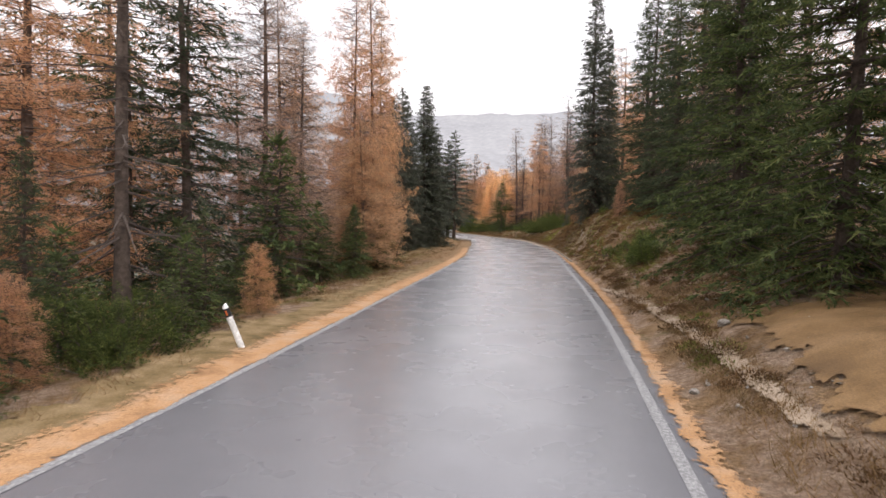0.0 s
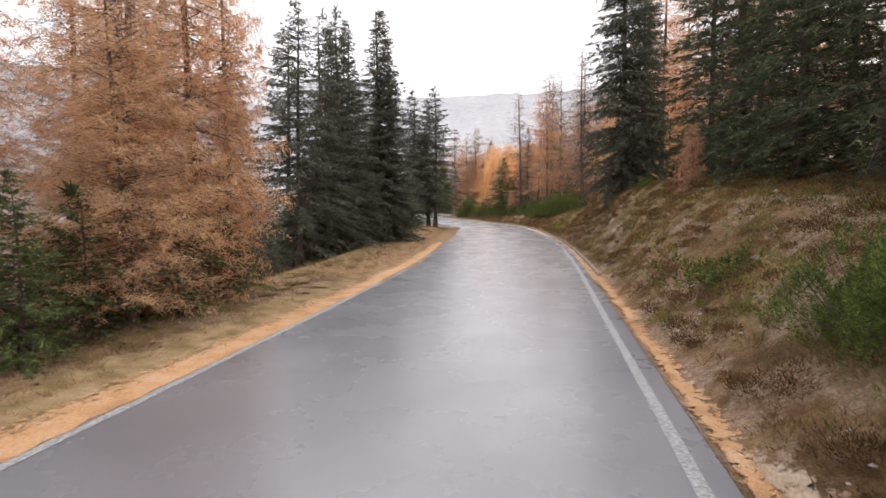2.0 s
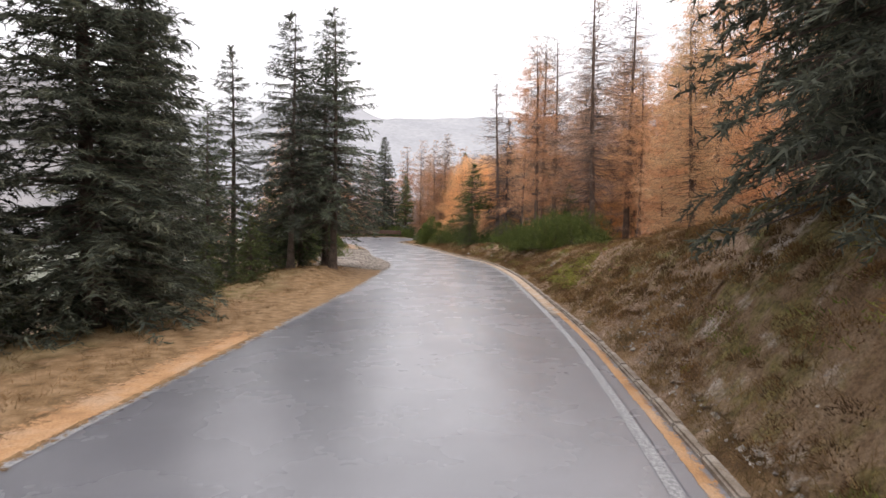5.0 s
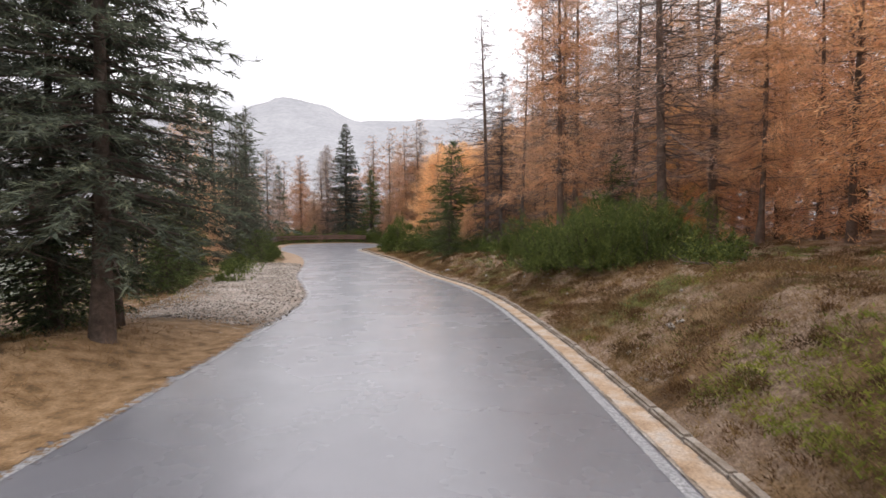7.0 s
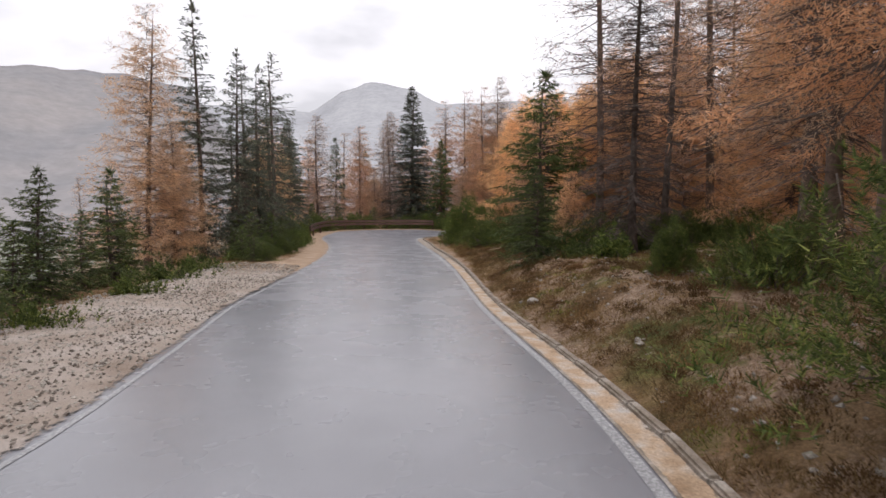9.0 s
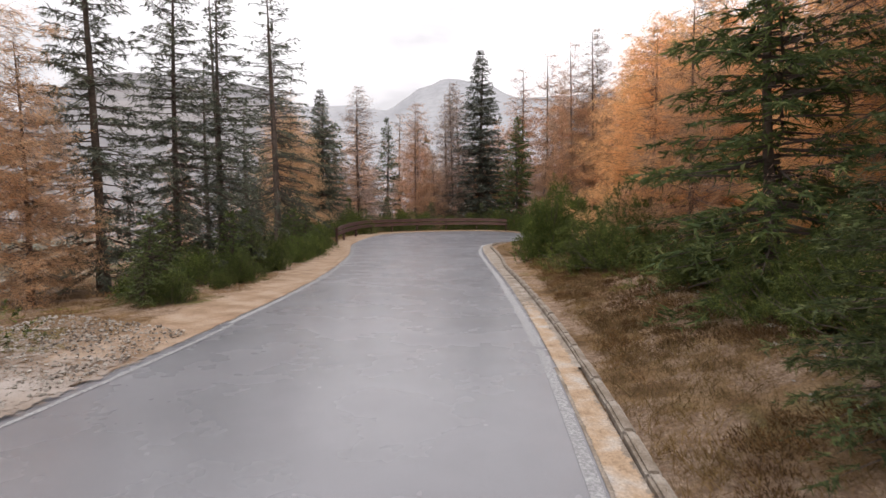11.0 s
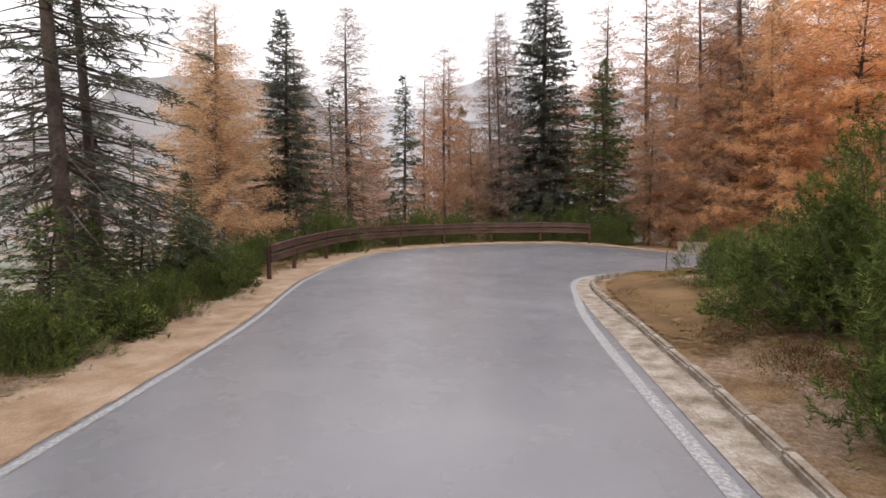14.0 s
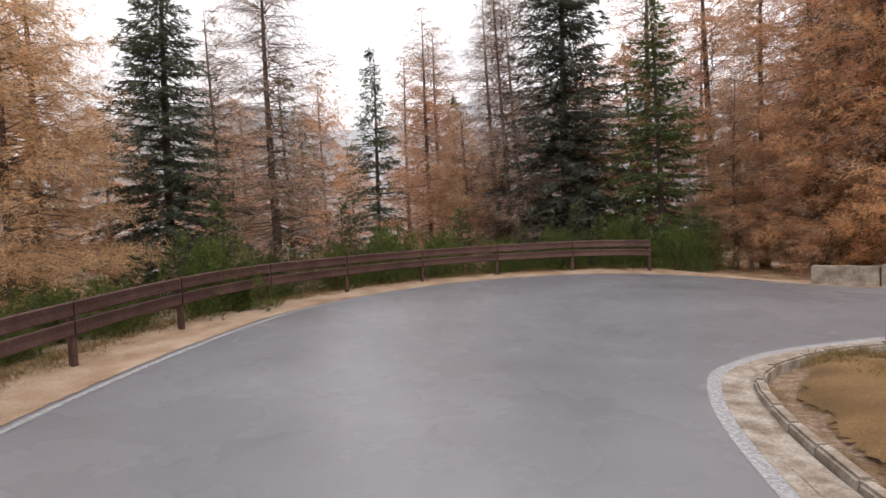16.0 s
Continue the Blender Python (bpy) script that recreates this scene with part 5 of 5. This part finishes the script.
def cushions(name, label, mat, count, seed, keep, lo, hi, blades, length):
    """Rounded low shrubs, each a dome of short shoots."""
    g = np.random.default_rng(seed)
    c, wide = CHAIN_SPAN[0] + (CHAIN_SPAN[1] - CHAIN_SPAN[0]) * g.random(count), 8 * g.random(count) ** 1.2
    x, y = [np.interp(c, CHAIN, CENTRE[:, i]) + np.interp(c, CHAIN, ACROSS[:, i]) * (np.interp(c, CHAIN, HALF) + 0.9 + wide) for i in (0, 1)]
    dr, dl, _ = road_offset(x, y)
    ok = (dr > 0.9) & keep(x, y, dr) & ~((y < 12.5) & (dr > 1.7) & (dr < 6.5))
    x, y = x[ok], y[ok]
    z = ground_z(x, y)
    r = lo + (hi - lo) * g.random(len(x))
    q = np.repeat(np.arange(len(x)), blades)
    v = unit(g.normal(size=(len(q), 3)))
    v[:, 2] = np.abs(v[:, 2])
    pos = np.stack([x, y, z - 0.03], 1)[q] + v * (r[q] * (0.55 + 0.4 * g.random(len(q))))[:, None] * [1, 1, 0.62]
    dd = unit(v * 0.7 + g.normal(size=(len(q), 3)) * 0.4 + [0, 0, 0.4])
    sz = length * (0.6 + 0.8 * g.random(len(q)))
    soup = Soup()
    soup.blades(pos, dd, unit(np.cross(dd, g.normal(size=(len(q), 3)))), sz, sz * 0.13)
    return tagged(new(name, soup.mesh(name, mat)), label, "heather", kind="stuff")


cushions("heather_cushions", "rounded dark brown heather cushions on the sandy heath", "heather_dark", 2300, 61, lambda x, y, r: (vnoise(x * 0.3 + 8, y * 0.3) > -0.2 + 0.6 * (y > 117)), 0.16, 0.50, 260, 0.052)
cushions("olive_cushions", "rounded olive-brown heather cushions on the sandy heath", "heather", 1300, 63, lambda x, y, r: (vnoise(x * 0.35 + 2, y * 0.35 + 9) > -0.15) & (y < 117), 0.14, 0.45, 240, 0.050)
cushions("bilberry_cushions", "rounded olive-green cushions on the heath", "moss", 620, 62, lambda x, y, r: (vnoise(x * 0.4 + 3, y * 0.4 + 20) > 0.0) & (y < 118), 0.16, 0.48, 250, 0.050)

cushions("bank_cushions", "brown and olive heather cushions on the bank", "heather", 7500, 64, lambda x, y, r: (y > 29) & (y < 56) & (r > 1.2 + 0.9 * (y > 38) * (y < 49)) & (vnoise(x * 0.5 + 6, y * 0.5 + 14) > -0.18), 0.12, 0.42, 170, 0.065)


# ---------------------------------------------------------------- stones
def stone_mesh(seed, r):
    bm = bmesh.new()
    bmesh.ops.create_icosphere(bm, subdivisions=2, radius=r)
    g = np.random.default_rng(seed)
    ax = [Vector(unit(g.normal(size=3))) for _ in range(6)]
    for v in bm.verts:
        k = 1.0
        for a in ax:
            dt = v.co.normalized().dot(a)
            if dt > 0.72:
                k = min(k, 0.72 / dt)
        v.co = Vector((v.co.x * k, v.co.y * k * 0.85, v.co.z * k * 0.65))
    me = bpy.data.meshes.new("boulder")
    bm.to_mesh(me)
    bm.free()
    me.materials.append(MAT["stone"])
    return me


STONES = [stone_mesh(40 + i, 1.0) for i in range(4)]
for i, (x, y, r) in enumerate([(-8.35, 85.4, 0.18), (-4.6, 76.1, 0.09), (1.9, 8.4, 0.09), (3.1, 11.6, 0.14), (2.9, 18.6, 0.10), (2.2, 58.5, 0.16), (1.3, 37.5, 0.10), (-6.0, 81.0, 0.08), (-33.6, 115.4, 0.2), (-5.2, 79.0, 0.07),
                                (1.7, 44.0, 0.13), (-3.0, 72.6, 0.08)]):
    ob = new("boulder", STONES[i % 4])
    ob.matrix_basis = pose(x, y, float(ground_z(x, y)[0]) + r * 0.25, 10 * i, 7 * i, 47 * i) @ Matrix.Scale(r, 4)
    tagged(ob, "pale grey limestone boulder lying in the heath", "stone", "loose stones")


def rubble(name, label, count, seed, keep, lo, hi, box=None, lift=0.0, mat="stone"):
    """Loose small stones in one mesh."""
    g = np.random.default_rng(seed)
    b = box or NEAR
    x, y = b[0] + (b[1] - b[0]) * g.random(count), b[2] + (b[3] - b[2]) * g.random(count)
    dr, dl, _ = road_offset(x, y)
    ok = keep(x, y, dr, dl)
    x, y = x[ok], y[ok]
    z = ground_z(x, y)
    k = len(x)
    r = lo + (hi - lo) * g.random(k) ** 3
    corner = np.array([(1, 0, 0), (-1, 0, 0), (0, 1, 0), (0, -1, 0), (0, 0, 1), (0, 0, -1)], float)
    v = corner[None] * r[:, None, None] * (0.6 + 0.6 * g.random((k, 6, 1))) + g.normal(size=(k, 6, 3)) * r[:, None, None] * 0.18
    v = v * [1, 1, 0.7] + np.stack([x, y, z + r * 0.3 + lift], 1)[:, None]
    f = np.array([(0, 2, 4), (2, 1, 4), (1, 3, 4), (3, 0, 4), (2, 0, 5), (1, 2, 5), (3, 1, 5), (0, 3, 5)])
    faces = (f[None] + (np.arange(k) * 6)[:, None, None]).reshape(-1, 3)
    ob = new(name, mesh_of(name, v.reshape(-1, 3).tolist(), faces.tolist(), mat))
    return tagged(ob, label, "stones", kind="stuff")


rubble("rubble", "pale rubble scattered over the eroded bank", 36000, 51, lambda x, y, r, l: (r > 0.8) & (r < 5.5) & (y > 5) & (y < 112) & (vnoise(x * 0.8, y * 0.4 + 3) > 0.05), 0.015, 0.08)
rubble("bank_stones", "grey broken stones lying along the foot of the bank", 9000, 53, lambda x, y, r, l: (r > 0.78) & (r < 1.0 + 1.5 * (vnoise(x * 0.5, y * 0.35 + 40) + 0.4)), 0.015, 0.065, (-2, 4, 36, 52))
rubble("heath_pebbles", "pale pebbles strewn over the sandy heath", 5000, 54, lambda x, y, r, l: (r > 1.2) & (r < 7) & (vnoise(x * 0.4 + 7, y * 0.4) > 0.02), 0.015, 0.06, (-10, 0, 72, 98))
rubble("gravel", "coarse pale gravel on the lay-by", 70000, 52, lambda x, y, r, l: (l > 0.08 - 0.40 * np.clip((85 - y) / 9, 0, 1)) & (l < 4.2) & (y > 69) & (y < 94), 0.010, 0.05, (-27, -8, 66, 97), 0.075)
rubble("dark_gravel", "dark grey and brown gravel bits on the lay-by", 60000, 55, lambda x, y, r, l: (l > 0.05 - 0.40 * np.clip((85 - y) / 9, 0, 1)) & (l < 4.2) & (y > 69) & (y < 94) & (vnoise(x * 0.7, y * 0.7 + 5) + 0.35 - 0.16 * l > 0.0), 0.010, 0.045, (-27, -8, 66, 97), 0.075, "slate")


# ---------------------------------------------------------------- delineator post
def delineator(x, y):
    z = float(ground_z(x, y)[0])
    ob = thing("delineator_post", "white plastic roadside delineator post with black band", "road post")
    bm = bmesh.new()
    prev = None
    for zz, w, dp in ((-0.2, 0.062, 0.05), (0.5, 0.06, 0.048), (0.80, 0.056, 0.045), (0.86, 0.04, 0.035)):
        ring = [bm.verts.new((w * math.cos(a), dp * math.sin(a), zz + (0.02 * math.cos(a) if zz > 0.8 else 0))) for a in np.linspace(0, 2 * math.pi, 10, endpoint=False)]
        if prev:
            for q in range(10):
                bm.faces.new((prev[q], prev[(q + 1) % 10], ring[(q + 1) % 10], ring[q]))
        prev = ring
    bm.faces.new(prev)
    part_bm("post_body", bm, "white", ob, "white plastic shaft", True)
    bm = bmesh.new()
    bmesh.ops.create_cone(bm, segments=10, radius1=0.0605, radius2=0.0595, depth=0.16, cap_ends=False, matrix=Matrix.Translation((0, 0, 0.70)))
    part_bm("band", bm, "black", ob, "black band")
    part_bm("reflector", box_bm(0.03, 0.012, 0.09, (0, -0.058, 0.70), 0.003), "amber", ob, "red reflector")
    ob.matrix_basis = pose(x, y, z, 2, -21, 12)
    return ob


delineator(-5.64, 9.36)


def snow_stake(x, y, h):
    """A thin weathered pole at the kerb."""
    bm = bmesh.new()
    bmesh.ops.create_cone(bm, segments=8, radius1=0.022, radius2=0.016, depth=h + 0.2, cap_ends=True, matrix=Matrix.Translation((0, 0, h / 2 - 0.1)))
    me = bpy.data.meshes.new("snow_stake")
    bm.to_mesh(me)
    bm.free()
    me.materials.append(MAT["bark"])
    ob = new("snow_stake", me)
    ob.matrix_basis = pose(x, y, float(ground_z(x, y)[0]), 2, 3, 0)
    return tagged(ob, "thin dark wooden snow stake behind the kerb", "stake")


snow_stake(-22.6, 126.9, 0.9)


# ---------------------------------------------------------------- guard rail round the hairpin
def guard_rail():
    ob = thing("guard_rail", "rust-brown double-beam steel guard rail on posts", "guard rail")
    k = np.where((CHAIN > TIP - 3.8) & (CHAIN < TIP + 13))[0]
    c0, c1 = CHAIN[k[0]], CHAIN[k[-1]]

    def at(c, off):
        e = np.array([np.interp(c, CHAIN, LEFT[:, i]) for i in (0, 1)])
        o = -np.array([np.interp(c, CHAIN, ACROSS[:, i]) for i in (0, 1)])
        p = e + o / np.linalg.norm(o) * off
        return p, o / np.linalg.norm(o), float(camber(p[0], p[1]))

    off = 1.25
    stops_c = np.arange(c0, c1, 2.0)
    for i in range(len(stops_c) - 1):
        for low, high in ((0.58, 0.83), (0.91, 1.17)):
            bm = bmesh.new()
            prev = None
            for c in np.linspace(stops_c[i] + 0.01, stops_c[i + 1] - 0.01, 4):
                p, o, z = at(c, off)
                prof = ((0.0, low + 0.02), (0.02, low), (0.07, low), (0.07, high), (0.02, high), (0.0, high - 0.02), (0.015, (low + high) / 2))
                ring = [bm.verts.new((p[0] + o[0] * q, p[1] + o[1] * q, z + r)) for q, r in prof]
                if prev:
                    for q in range(len(ring)):
                        bm.faces.new((prev[q], prev[(q + 1) % len(ring)], ring[(q + 1) % len(ring)], ring[q]))
                else:
                    bm.faces.new(ring[::-1])
                prev = ring
            bm.faces.new(prev)
            part_bm("beam", bm, "rust", ob)
    for c in stops_c:
        p, o, z = at(c, off + 0.13)
        zg = float(ground_z(p[0], p[1])[0])
        bm = box_bm(0.10, 0.14, 1.13 + (z - zg) + 0.3, (0, 0, (1.13 - (z - zg) - 0.3) / 2), 0.012)
        bmesh.ops.transform(bm, matrix=Matrix.Translation((p[0], p[1], z)) @ Matrix.Rotation(math.atan2(o[1], o[0]) - math.pi / 2, 4, "Z"), verts=bm.verts)
        part_bm("post", bm, "rust", ob)
    return ob


guard_rail()

# retaining wall along the upper leg
wall = thing("retaining_wall", "low pale concrete wall beside the upper leg of the road", "wall", kind="structure")
for i, c in enumerate(np.arange(TIP + 15.8, TIP + 25.0, 1.25)):
    p, q = [[np.interp(c + s, CHAIN, LEFT[:, k]) - 1.1 * np.interp(c + s, CHAIN, ACROSS[:, k]) for k in (0, 1)] for s in (0, 1.25)]
    ln, hgt = math.hypot(q[0] - p[0], q[1] - p[1]), 0.52 + 0.06 * i
    z = float(camber(p[0], p[1]))
    bm = box_bm(ln - 0.02, 0.34, hgt + 0.4, (0, 0, hgt / 2 - 0.2), 0.025)
    bmesh.ops.transform(bm, matrix=pose((p[0] + q[0]) / 2, (p[1] + q[1]) / 2, z, 0, 0, math.degrees(math.atan2(q[1] - p[1], q[0] - p[0]))), verts=bm.verts)
    part_bm("concrete_block", bm, "concrete", wall)

# kerb stones along the right edge
kerb = thing("kerb", "row of weathered concrete kerb stones beside the gutter", "kerb", kind="structure")
kc = np.arange(K0, K1, 1.0)
KERB_AT, KERB_OUT = K3 + np.array([-6, 3, 8, 16, 20, 24, 28, 34]), np.array([0.54, 0.64, 0.62, 0.64, 0.86, 0.88, 0.74, 0.64])
stone_bm = box_bm(0.985, 0.15, 0.28, (0, 0, -0.045), 0.03)
kerb_me = bpy.data.meshes.new("kerb_stone")
stone_bm.to_mesh(kerb_me)
stone_bm.free()
kerb_me.materials.append(MAT["concrete"])
for i, c in enumerate(kc):
    a = np.array([np.interp(c, CHAIN, RIGHT[:, q]) + float(np.interp(c, KERB_AT, KERB_OUT)) * np.interp(c, CHAIN, ACROSS[:, q]) for q in (0, 1)])
    b = np.array([np.interp(c + 1.0, CHAIN, RIGHT[:, q]) + float(np.interp(c + 1.0, KERB_AT, KERB_OUT)) * np.interp(c + 1.0, CHAIN, ACROSS[:, q]) for q in (0, 1)])
    d = b - a
    ln = np.linalg.norm(d)
    mid = (a + b) / 2
    ob = part("kerb_stone", kerb_me, kerb)
    ob.matrix_basis = pose(mid[0], mid[1], float(camber(mid[0], mid[1])) + 0.010 * math.sin(i * 2.7) - 0.012 + 0.04 * float(sstep((c - K3) / 6)), 1.5 * math.sin(i * 5.3), 0.6 * math.sin(i * 3.1), 0.7 * math.sin(i * 1.9) + math.degrees(math.atan2(d[1], d[0]))) @ Matrix.Diagonal((ln, 1, 1, 1))
